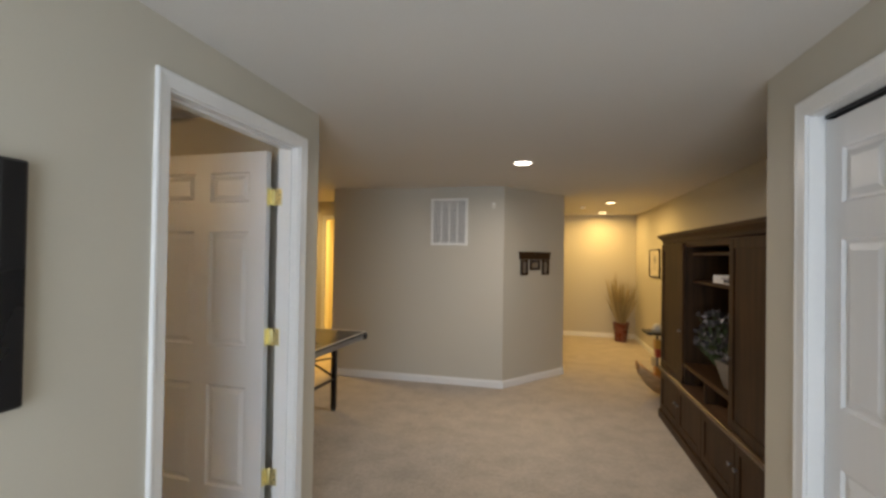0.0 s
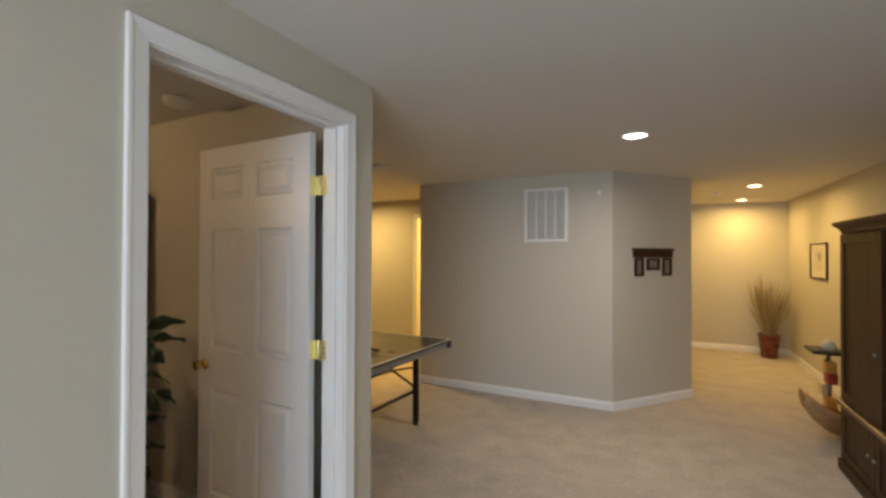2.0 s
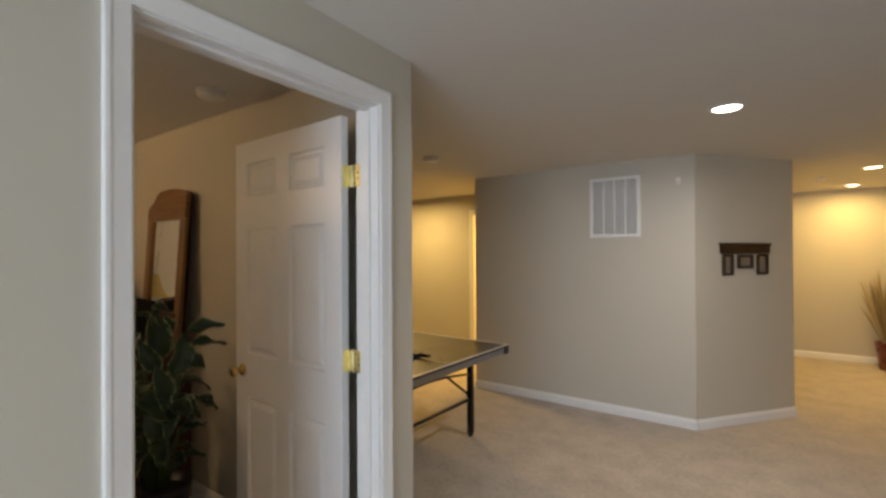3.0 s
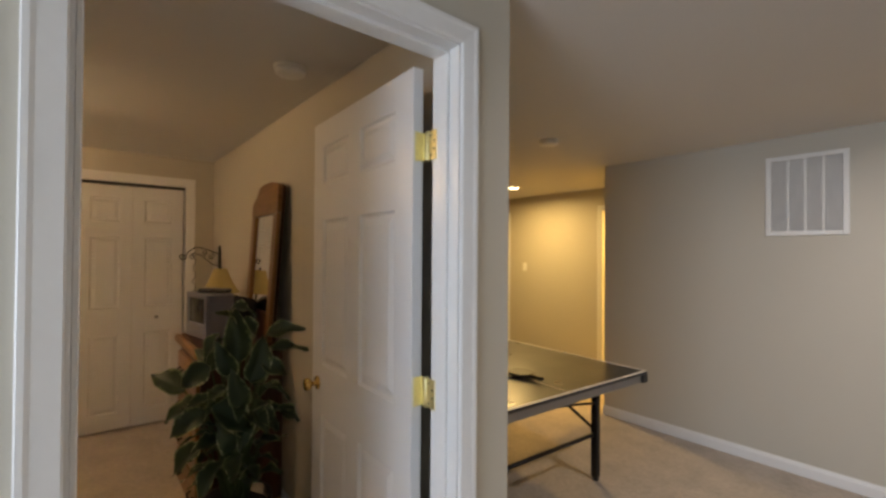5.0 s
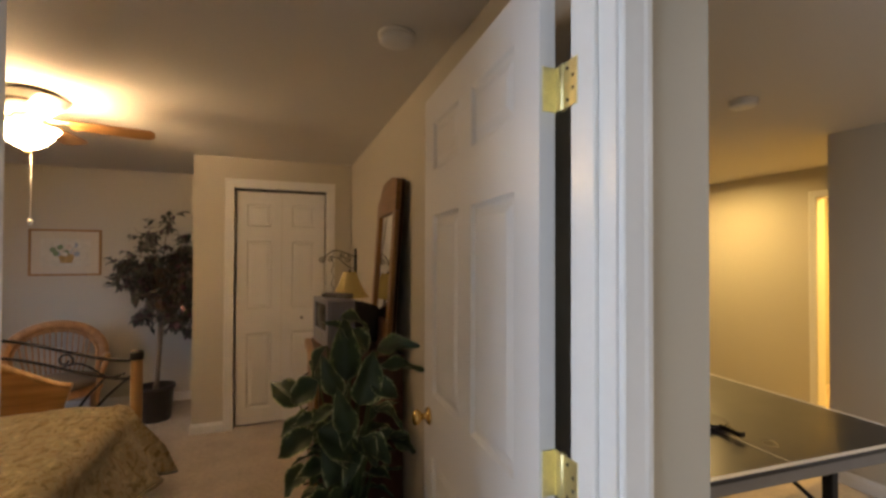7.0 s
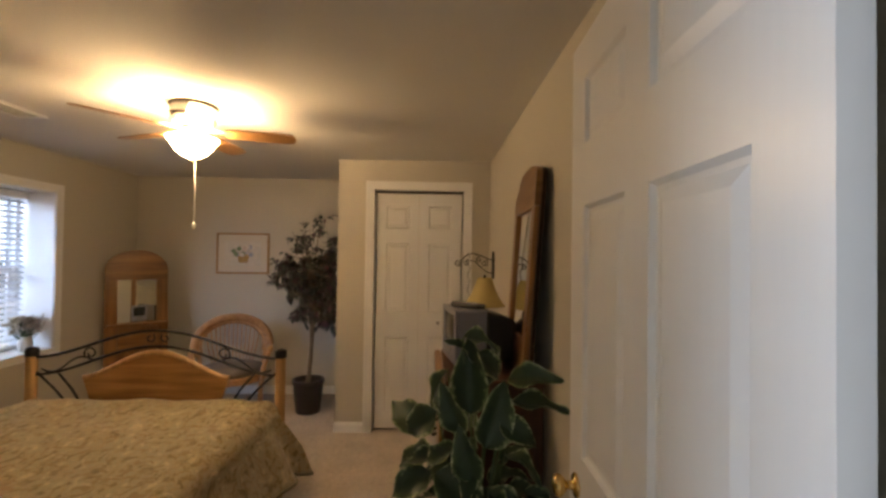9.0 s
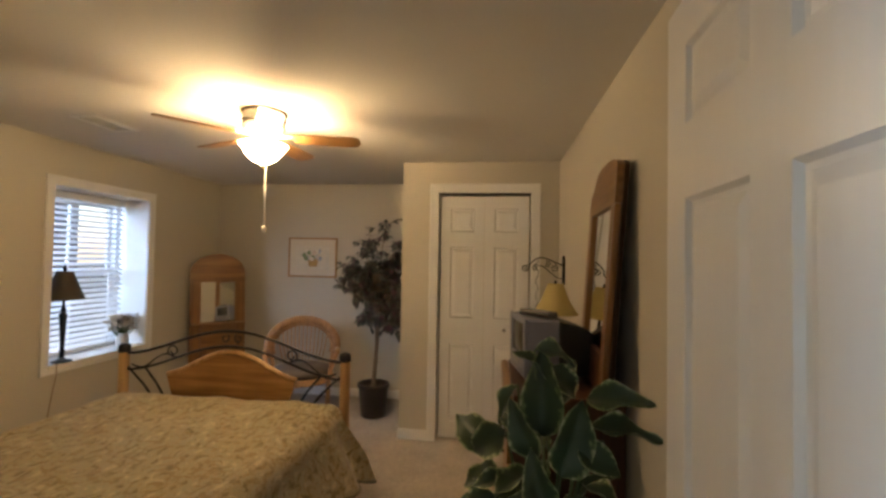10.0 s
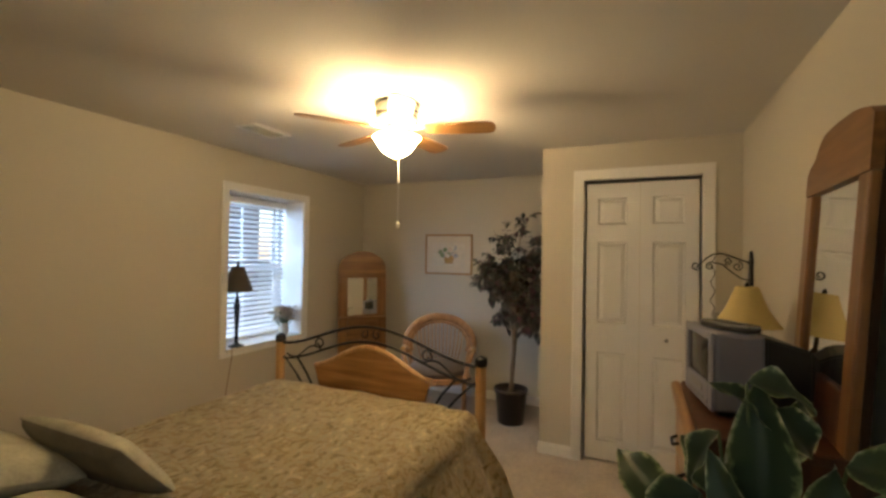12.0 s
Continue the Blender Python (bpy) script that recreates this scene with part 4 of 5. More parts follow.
tagged(part("grass", bm, GRASSM, gp, "tall dry grass blades"), kind="stuff")


def picture(name, label, m, w, h, frame_mat, fw, paint):
    """A framed picture in the plane y = 0 facing -y, from x = 0 to w."""
    th = thing(name, label, "picture", m)
    bm = B()
    for q in ((0, fw, 0, h), (w - fw, w, 0, h), (fw, w - fw, 0, fw), (fw, w - fw, h - fw, h)):
        box(bm, q[0], q[1], -0.022, -0.001, q[2], q[3], 0.004)
    part("frame", bm, frame_mat, th)
    part("mat_board", box(B(), fw, w - fw, -0.010, -0.003, fw, h - fw), PAPER, th)
    paint(th, w, h)
    return th


def grey_sketch(th, w, h):
    part("print", box(B(), w * 0.24, w * 0.76, -0.0115, -0.0102, h * 0.25, h * 0.85), plain("pale_print", (0.55, 0.50, 0.42), 0.9, var=0.2, big=16), th)
    bm = lathe(B(), [(0.06, 0), (0.05, 0.0012)], 18)
    part("motif", bm, plain("grey_wash", (0.30, 0.29, 0.27), 0.9, var=0.3, big=20), th, "", pose(w * 0.55, -0.0118, h * 0.62, 90, 0, 0))


picture("framed_print", "black framed pale print on the far wall", pose(RX - 0.001, 8.60, 1.205, 0, 0, -90), 0.62, 0.435, BLACKFR, 0.022, grey_sketch)

# ---- bedroom ----
# ceiling fan with lit bowl
fan = thing("ceiling_fan", "flush-mount ceiling fan with oak blades and a lit glass bowl", "ceiling fan", pose(FAN.x, FAN.y, FAN.z, 0, 0, 105))
part("canopy", lathe(B(), [(0.122, -0.0005), (0.124, -0.004), (0.124, -0.010), (0.118, -0.013)], 36), BRONZE, fan, "thin dark bronze ceiling ring")
part("motor_housing", lathe(B(), [(0.112, -0.013), (0.114, -0.03), (0.112, -0.055), (0.106, -0.085), (0.098, -0.105), (0.080, -0.115)], 36), WHITE, fan, "white motor housing")
for z, r, tilt in ((-0.048, 0.116, 9), (-0.082, 0.111, -7)):
    bm = lathe(B(), [(r, -0.006), (r + 0.003, -0.005), (r + 0.003, 0.005), (r, 0.006)], 36, caps=False)
    part("band", bm, BRONZE, fan, "slanted dark bronze band round the housing", pose(0, 0, z, tilt, 0, 0))
part("switch_housing", lathe(B(), [(0.060, -0.1155), (0.062, -0.13), (0.050, -0.145), (0.022, -0.15)], 28), BRONZE, fan)
bm = lathe(B(), [(0.128, -0.184), (0.131, -0.187), (0.122, -0.197), (0.110, -0.209), (0.100, -0.230), (0.076, -0.260), (0.042, -0.283), (0.012, -0.293)], 36, caps=False)
part("bowl", bm, BOWL, fan, "glowing frosted glass bowl")
part("finial", lathe(B(), [(0.004, -0.294), (0.016, -0.299), (0.018, -0.305), (0.008, -0.316), (0.003, -0.320)], 16), BRASS, fan)
part("bowl_rod", tube(B(), [(0, 0, -0.15), (0, 0, -0.295)], 0.005, 8), BRASS, fan)
ch = part("pull_chain", tube(B(), [(0.012, 0.0, -0.30), (0.014, 0.002, -0.45), (0.013, 0.001, -0.64)], 0.0036, 6), WHITE, fan, "long pull chain")
part("chain_knob", lathe(B(), [(0.003, -0.640), (0.010, -0.650), (0.012, -0.662), (0.008, -0.676), (0.003, -0.68)], 12, (0.013, 0.001, 0)), WHITE, ch)
for k in range(5):
    m5 = pose(0, 0, 0, 0, 0, 72 * k)
    ir = part("blade_iron", box(B(), 0.075, 0.20, -0.018, 0.018, -0.137, -0.131, 0.002), BRASS, fan, "brass blade iron", m5)
    bm = B()
    out = [(0.165, -0.048), (0.30, -0.058), (0.44, -0.062), (0.50, -0.060), (0.525, -0.050), (0.538, -0.025), (0.54, 0), (0.538, 0.025), (0.525, 0.050), (0.50, 0.060), (0.44, 0.062), (0.30, 0.058), (0.165, 0.048)]
    lo = [bm.verts.new((x, y, -0.003)) for x, y in out]
    hi = [bm.verts.new((x, y, 0.003)) for x, y in out]
    bm.faces.new(list(reversed(lo))), bm.faces.new(hi)
    for i in range(len(out)):
        j = (i + 1) % len(out)
        bm.faces.new((lo[i], lo[j], hi[j], hi[i]))
    part("blade", bm, OAKX, fan, "honey oak blade", m5 @ pose(0, 0, -0.142, -11, 0, 0))

# ceiling register
cr = thing("ceiling_register", "white louvred ceiling air register in the bedroom", "vent", pose(-2.84, 0.27, C))
bm = B()
for q in ((-0.16, 0.16, -0.09, -0.066), (-0.16, 0.16, 0.066, 0.09), (-0.16, -0.136, -0.066, 0.066), (0.136, 0.16, -0.066, 0.066)):
    box(bm, q[0], q[1], q[2], q[3], -0.008, -0.0005, 0.002)
part("frame", bm, WHITE, cr)
part("duct", box(B(), -0.135, 0.135, -0.065, 0.065, -0.0016, -0.0006), BLACK, cr)
sl = part("louvre", box(B(), -0.134, 0.134, -0.0006, 0.0006, -0.006, 0.006), WHITE, cr, "", pose(0, -0.056, -0.0062, 48, 0, 0))
for k in range(1, 6):
    again(sl, cr, pose(0, -0.056 + 0.022 * k, -0.0062, 48, 0, 0))

# ---- bed ----
bed = thing("bed_frame", "oak and black iron bed frame with an arched footboard", "bed", pose(0, 0, 0))
FX, Y0, Y1 = -3.02, 0.289, 1.785
YC = (Y0 + Y1) / 2
for y in (Y0, Y1):
    ps = part("post", lathe(B(), [(0.030, 0.0), (0.031, 0.02), (0.031, 0.845), (0.030, 0.85)], 20, (FX, y, 0)), MAPLE, bed, "pale oak round post")
    part("cap", lathe(B(), [(0.034, 0.848), (0.036, 0.853), (0.036, 0.885), (0.030, 0.897), (0.012, 0.905)], 20, (FX, y, 0)), IRON, ps, "black iron post cap")


def bell(y, edge, mid_z, half):
    u = min(1, abs(y - YC) / half)
    return edge + (mid_z - edge) * (0.5 + 0.5 * math.cos(math.pi * u)) ** 0.9


half = (Y1 - Y0) / 2
ys = [Y0 + (Y1 - Y0) * k / 40 for k in range(41)]
part("top_rail", tube(B(), [(FX, y, bell(y, 0.842, 1.008, half * 0.98)) for y in ys], 0.0095, 8), IRON, bed, "arched black iron rail")
part("lower_rail", tube(B(), [(FX, y, bell(y, 0.735, 0.912, half * 0.98)) for y in ys], 0.0085, 8), IRON, bed)
P_ = 0.435
out = [(YC - P_ + 2 * P_ * k / 30, bell(YC - P_ + 2 * P_ * k / 30, 0.715, 0.872, P_ * 1.05)) for k in range(31)]
bm = prism(B(), out + [(YC + P_ - 0.10, 0.40), (YC - P_ + 0.10, 0.40)], -0.011, 0.011)
bmesh.ops.transform(bm, matrix=Matrix.Rotation(radians(90), 4, "Z"), verts=bm.verts)
pn = part("panel", bm, OAKH, bed, "arched honey oak panel", pose(FX, 0, 0))
part("panel_edge", tube(B(), [(FX, y, z + 0.004) for y, z in out], 0.017, 8), MAPLE, bed, "pale rounded panel edge")
for sg in (1, -1):
    for c0, c1 in (((0.715, 0.75), (0.52, 0.545)), ((0.60, 0.76), (0.44, 0.545))):
        part("diagonal_bar", tube(B(), [(FX, YC + sg * c0[0], c0[1]), (FX, YC + sg * (c0[0] + c1[0]) / 2 - sg * 0.012, (c0[1] + c1[1]) / 2), (FX, YC + sg * c1[0], c1[1])], 0.0075, 8), IRON, bed)
    scr = []
    for k in range(22):
        a, r = -0.6 + k * 0.33, 0.040 - k * 0.0012
        scr.append((FX, YC + sg * (0.40 + r * math.cos(a)), 0.868 + r * math.sin(a)))
    part("scroll", tube(B(), scr, 0.0055, 6), IRON, bed, "curled iron scroll")
    sw_ = [(FX, YC + sg * (0.39 + 0.30 * t_), 0.83 - 0.06 * t_ + 0.03 * math.sin(math.pi * t_ * 2)) for t_ in [k / 10 for k in range(11)]]
    part("sweep_bar", tube(B(), sw_, 0.006, 6), IRON, bed)
    scr = []
    for k in range(18):
        a, r = 2.2 + k * 0.33, 0.028 - k * 0.0009
        scr.append((FX, YC + sg * (0.045 + r * math.cos(a)), 0.962 + r * math.sin(a)))
    part("scroll", tube(B(), scr, 0.005, 6), IRON, bed)
    part("side_rail", box(B(), FX + 0.03, -0.98, YC + sg * 0.735 - 0.013, YC + sg * 0.735 + 0.013, 0.24, 0.40, 0.004), OAKX, bed)
for x in (-1.0,):
    for y in (Y0, Y1):
        part("leg", box(B(), x - 0.03, x + 0.03, y - 0.03, y + 0.03, 0, 0.40, 0.006), MAPLE, bed)
mt = thing("mattress", "mattress and box spring hidden under the quilt", "mattress", pose(0, 0, 0))
part("box_spring", box(B(), FX + 0.045, -1.02, YC - 0.70, YC + 0.70, 0.402, 0.46, 0.03, 2), PAPER, mt)
part("pad", box(B(), FX + 0.05, -1.02, YC - 0.70, YC + 0.70, 0.461, 0.585, 0.05, 3), PAPER, mt)


def quilt_mesh():
    bm = B()
    nu, nv = 74, 96
    x0, x1 = FX + 0.04, -1.04
    flat, rad, drop = 0.66, 0.11, 0.27
    arc_l = rad * math.pi / 2
    S = flat + arc_l + drop
    grid = []
    for i in range(nu + 1):
        u = i / nu
        x = x0 + (x1 - x0) * u
        row = []
        for j in range(nv + 1):
            s = -S + 2 * S * j / nv
            a, sg = abs(s), (1 if s >= 0 else -1)
            if a <= flat:
                y, z, out_ = a, 0.0, 0.0
            elif a <= flat + arc_l:
                t = (a - flat) / rad
                y, z, out_ = flat + rad * math.sin(t), -rad * (1 - math.cos(t)), 0.3 * t
            else:
                d = a - flat - arc_l
                y, z, out_ = flat + rad + 0.50 * d, -rad - d, 0.5 + d / drop
            wave = math.sin(x * 9.0 + 1.2 * math.sin(x * 4.3)) * 0.020 + math.sin(x * 21 + 2) * 0.007
            y += wave * out_ * (1 if a > flat else 0)
            n1 = noise.noise(Vector((x * 3.2, s * 3.2, 4.0)))
            n2 = noise.noise(Vector((x * 11, s * 11, 9.0)))
            zz = 0.618 + z + 0.016 * n1 + 0.006 * n2 - 0.025 * (s / S) ** 2 * (a <= flat)
            xx = x
            # tuck at the foot, with the corner of the quilt flaring past the post
            if u < 0.06:
                f = 1 - u / 0.06
                if a <= flat + arc_l * 0.6:
                    zz -= 0.012 * f * f
                else:
                    xx += 0.10 * f
                    y += (0.11 if sg > 0 else 0.0) * f * min(1, out_)
            if a > flat + arc_l and sg > 0:
                zz -= 0.03 * math.exp(-((u - 0.05) / 0.08) ** 2) * (out_ - 0.5)
            row.append(bm.verts.new((xx, YC + sg * y, zz)))
        grid.append(row)
    for i in range(nu):
        for j in range(nv):
            f = bm.faces.new((grid[i][j], grid[i + 1][j], grid[i + 1][j + 1], grid[i][j + 1]))
            f.smooth = True
    hems = [[row[k].co.copy() for row in grid] for k in (0, -1)]
    bmesh.ops.solidify(bm, geom=bm.faces[:], thickness=0.012)
    return bm, hems


q = thing("quilt", "gold and sage leaf-patterned quilt draped over the bed", "quilt", pose(0, 0, 0))
qm, hems = quilt_mesh()
qc = part("cover", qm, QUILT, q)
for hm in hems:
    part("piping", tube(B(), hm, 0.009, 6), SHAM, qc, "dark sage corded hem")


def cushion(name, label, m, w, h, t, mat, seed, back=None):
    """Pillow in its own plane: w along x, h along y, thickness z."""
    th = thing(name, label, "pillow", m, "pillows on the bed")
    bm = B()
    n = 22
    sides = []
    for sgn in (1, -1):
        g = []
        for i in range(n + 1):
            row = []
            for j in range(n + 1):
                u, v = -1 + 2 * i / n, -1 + 2 * j / n
                edge = max(0.0, (1 - abs(u) ** 2.6)) ** 0.42 * max(0.0, (1 - abs(v) ** 2.6)) ** 0.42
                pinch = 1 - 0.05 * (u * u) * (1 - v * v) - 0.05 * (v * v)
                zz = sgn * (t / 2 * edge * (1 + 0.14 * noise.noise(Vector((u * 2 + seed, v * 2, sgn)))) + 0.003)
                row.append(bm.verts.new((u * w / 2 * (1 - 0.06 * (1 - abs(v)) * abs(u) ** 3), v * h / 2 * pinch, zz)))
            g.append(row)
        for i in range(n):
            for j in range(n):
                f = (g[i][j], g[i + 1][j], g[i + 1][j + 1], g[i][j + 1])
                fc = bm.faces.new(f if sgn > 0 else tuple(reversed(f)))
                fc.smooth = True
                fc.material_index = 1 if back and sgn < 0 else 0
        sides.append(g)
    a, b = sides
    rim = lambda g: [g[i][0] for i in range(n)] + [g[n][j] for j in range(n)] + [g[n - i][n] for i in range(n)] + [g[0][n - j] for j in range(n)]
    ra, rb = rim(a), rim(b)
    for i in range(len(ra)):
        j = (i + 1) % len(ra)
        bm.faces.new((ra[j], ra[i], rb[i], rb[j])).smooth = True
    part("cover", bm, [mat, back] if back else mat, th)
    return th


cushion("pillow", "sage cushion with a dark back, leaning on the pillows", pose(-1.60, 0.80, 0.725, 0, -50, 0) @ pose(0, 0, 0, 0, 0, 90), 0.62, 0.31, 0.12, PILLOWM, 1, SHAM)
cushion("pillow", "pale sage patterned pillow lying behind the cushion", pose(-1.33, 0.55, 0.75, 0, -16, 0) @ pose(0, 0, 0, 0, 0, 90), 0.66, 0.44, 0.17, PILLOWM, 2)
cushion("pillow", "pale sage patterned pillow at the head of the bed", pose(-1.22, 1.20, 0.70, 0, -8, 0) @ pose(0, 0, 0, 0, 0, 90), 0.62, 0.44, 0.18, PILLOWM, 3)

# lamp and flowers on the sill
sl_ = thing("table_lamp", "dark bronze candlestick lamp with a dark bell shade on the sill", "lamp", pose(-3.275, -0.445, WZ0 + 0.003))
part("base", lathe(B(), [(0.062, 0), (0.064, 0.006), (0.050, 0.014), (0.030, 0.020), (0.016, 0.035)], 24), IRON, sl_)
part("stem", lathe(B(), [(0.015, 0.035), (0.013, 0.06), (0.020, 0.075), (0.012, 0.09), (0.022, 0.30), (0.026, 0.345), (0.012, 0.36), (0.020, 0.38), (0.008, 0.40), (0.006, 0.64)], 18), IRON, sl_)
part("shade", lathe(B(), [(0.128, 0.455), (0.118, 0.475), (0.085, 0.56), (0.052, 0.655), (0.050, 0.66)], 28, caps=False), SHADED, sl_, "dark bell-shaped shade")
part("finial", lathe(B(), [(0.004, 0.64), (0.012, 0.672), (0.014, 0.685), (0.006, 0.70), (0.002, 0.712)], 12), IRON, sl_)
cd = thing("lamp_cord", "thin brown lamp cord hanging from the sill", "cord", pose(0, 0, 0))
part("cord", tube(B(), [(-3.21, -0.44, WZ0 + 0.006), (-3.19, -0.39, WZ0 + 0.006), (-3.185, -0.385, 0.62), (-3.17, -0.395, 0.50), (-3.14, -0.40, 0.30), (-3.12, -0.398, 0.005)], 0.003, 6), plain("brown_cord", (0.25, 0.17, 0.08), 0.6), cd)
vs = thing("flower_vase", "small pale vase on the window sill", "vase", pose(-3.86, -0.50, WZ0 + 0.003))
part("vase", lathe(B(), [(0.035, 0), (0.045, 0.02), (0.05, 0.06), (0.038, 0.10), (0.042, 0.115), (0.034, 0.115), (0.03, 0.09)], 20), plain("cream_ceramic", (0.55, 0.52, 0.47), 0.3), vs)
bloom_heap("flower_posy", "cream dried flowers in the vase on the sill", pose(-3.86, -0.50, WZ0 + 0.06), (0.08, 0.07, 0.19), 64, CREAMFL, 8, 0.048)

# arched mirror on a stand, in the corner
cm = thing("floor_mirror", "arched oak floor mirror with a drawer in the corner", "mirror", pose(-4.60, -0.10, 0.012, -5, 0, 133))
W_, Hm = 0.52, 1.505


def arch_outline(w, z0, z1, r):
    return [(-w / 2, z0)] + [(-w / 2, z1 - r)] + [(x, z) for x, z in reversed(arc(14, 0, math.pi, w / 2, r, (0, z1 - r)))][1:-1] + [(w / 2, z1 - r), (w / 2, z0)]


outer = arch_outline(W_, 0.03, Hm, 0.20)
bm = prism(B(), outer, 0.0, 0.022)
part("back_board", bm, FLOOROAK, cm)
bm = B()
box(bm, -W_ / 2, -W_ / 2 + 0.10, -0.020, -0.001, 0.03, 1.29, 0.004)
box(bm, W_ / 2 - 0.10, W_ / 2, -0.020, -0.001, 0.03, 1.29, 0.004)
box(bm, -W_ / 2 + 0.10, W_ / 2 - 0.10, -0.020, -0.001, 0.03, 0.14, 0.004)
part("frame", bm, FLOOROAK, cm)
bm = prism(B(), arch_outline(W_, 1.21, Hm, 0.20), -0.021, -0.0012)
part("arched_head", bm, FLOOROAKX, cm, "arched honey oak head board")
part("mirror", box(B(), -W_ / 2 + 0.101, W_ / 2 - 0.101, -0.008, -0.002, 0.80, 1.208), MIRROR, cm, "clear mirror pane")
part("shelf", box(B(), -W_ / 2 + 0.01, W_ / 2 - 0.01, -0.10, -0.001, 0.765, 0.79, 0.004), FLOOROAKX, cm)
part("drawer", box(B(), -W_ / 2 + 0.101, W_ / 2 - 0.101, -0.030, -0.003, 0.55, 0.755, 0.005), FLOOROAKX, cm)
part("lower_panel", box(B(), -W_ / 2 + 0.101, W_ / 2 - 0.101, -0.012, -0.002, 0.142, 0.545), FLOOROAK, cm)
for x in (-W_ / 2 + 0.03, W_ / 2 - 0.03):
    part("foot", box(B(), x - 0.025, x + 0.025, -0.14, 0.12, 0, 0.045, 0.01, 2), FLOOROAKX, cm)

# rattan hoop chair
rc = thing("rattan_chair", "round-backed rattan chair with curved arms", "chair", pose(-4.50, 0.84, 0, 0, 0, 22))
hoop = [(-0.22 - 0.10 * math.sin(a) * 0.6, 0.335 * math.cos(a), 0.585 + 0.262 * math.sin(a)) for a in [math.pi * (-0.12 + 1.24 * k / 32) for k in range(33)]]
part("back_hoop", tube(B(), hoop, 0.040, 10), RATTAN, rc, "thick round rattan hoop")
inner = [(-0.215 - 0.10 * math.sin(a) * 0.6, 0.285 * math.cos(a), 0.585 + 0.215 * math.sin(a)) for a in [math.pi * (-0.10 + 1.20 * k / 32) for k in range(33)]]
part("inner_hoop", tube(B(), inner, 0.016, 8), RATTAN, rc)
for k in range(13):
    y = -0.24 + 0.04 * k
    zt = 0.585 + 0.215 * math.sqrt(max(0, 1 - (y / 0.285) ** 2))
    part("spindle", tube(B(), [(-0.24, y * 0.75, 0.40), (-0.235, y * 0.9, 0.55), (-0.225 - 0.05, y, zt)], 0.007, 6), RATTAN, rc)
for sg in (1, -1):
    part("arm", tube(B(), [(-0.22, sg * 0.31, 0.52), (-0.10, sg * 0.335, 0.57), (0.08, sg * 0.335, 0.585), (0.20, sg * 0.31, 0.55), (0.25, sg * 0.27, 0.45), (0.25, sg * 0.25, 0.30), (0.25, sg * 0.25, 0.0)], 0.022, 10), RATTAN, rc)
    part("wrapping", tube(B(), [(0.02, sg * 0.337, 0.582), (0.08, sg * 0.3365, 0.586), (0.14, sg * 0.325, 0.575)], 0.026, 10), MAPLE, rc, "pale wrapped joint")
    part("leg", tube(B(), [(-0.22, sg * 0.25, 0.0), (-0.23, sg * 0.27, 0.30), (-0.22, sg * 0.30, 0.52)], 0.020, 10), RATTAN, rc)
part("seat", lathe(B(), [(0.30, 0.33), (0.31, 0.345), (0.30, 0.36), (0.05, 0.362)], 28), RATTAN, rc)
part("cushion", lathe(B(), [(0.26, 0.3625), (0.285, 0.39), (0.27, 0.425), (0.16, 0.445), (0.02, 0.45)], 28), plain("taupe_seat_cloth", (0.17, 0.14, 0.12), 0.9, var=0.2, big=10, bump=0.2), rc, "taupe round seat cushion")
part("seat_ring", tube(B(), [(0.30 * math.cos(a), 0.30 * math.sin(a), 0.322) for a in [2 * math.pi * k / 28 for k in range(29)]], 0.018, 8), RATTAN, rc)

# ficus
fc = thing("ficus_tree", "artificial ficus with dark green and plum leaves in a brown pot", "potted tree", pose(-4.50, 1.56, 0))
part("pot", lathe(B(), [(0.110, 0), (0.114, 0.006), (0.140, 0.27), (0.150, 0.275), (0.150, 0.305), (0.138, 0.305), (0.13, 0.26)], 28), POTM, fc)
part("soil", lathe(B(), [(0.131, 0.255), (0.10, 0.268), (0.01, 0.275)], 20, caps=True), SOIL, fc)
rnd = random.Random(21)
bm = B()
trunk_pts = [(0, 0, 0.26), (0.012, 0.015, 0.5), (-0.008, 0.03, 0.75), (0.01, 0.04, 1.0), (0.0, 0.03, 1.3)]
tube(bm, trunk_pts, [0.022, 0.019, 0.017, 0.014, 0.008], 8)
tube(bm, [(0.012, -0.012, 0.26), (-0.012, 0.02, 0.5), (0.012, 0.02, 0.76), (-0.01, 0.02, 1.0), (0.03, 0.06, 1.25)], [0.016, 0.014, 0.013, 0.010, 0.006], 8)
part("trunk", bm, BARK, fc, "grey-brown twisted twin trunk")
lb, lv = B(), B()


def leaf_card(bm, p, d, ln, wd, up):
    """One small folded leaf from p along d."""
    d = d.normalized()
    s = d.cross(up)
    s = s.normalized() if s.length > 1e-4 else d.orthogonal().normalized()
    nrm = s.cross(d)
    a, t = bm.verts.new(p), bm.verts.new(p + d * ln - nrm * ln * 0.18)
    m1 = bm.verts.new(p + d * ln * 0.5 - nrm * ln * 0.03)
    l1 = bm.verts.new(p + d * ln * 0.45 + s * wd + nrm * wd * 0.35)
    r1 = bm.verts.new(p + d * ln * 0.45 - s * wd + nrm * wd * 0.35)
    for f in ((a, m1, l1), (m1, t, l1), (a, r1, m1), (m1, r1, t)):
        bm.faces.new(f).smooth = True


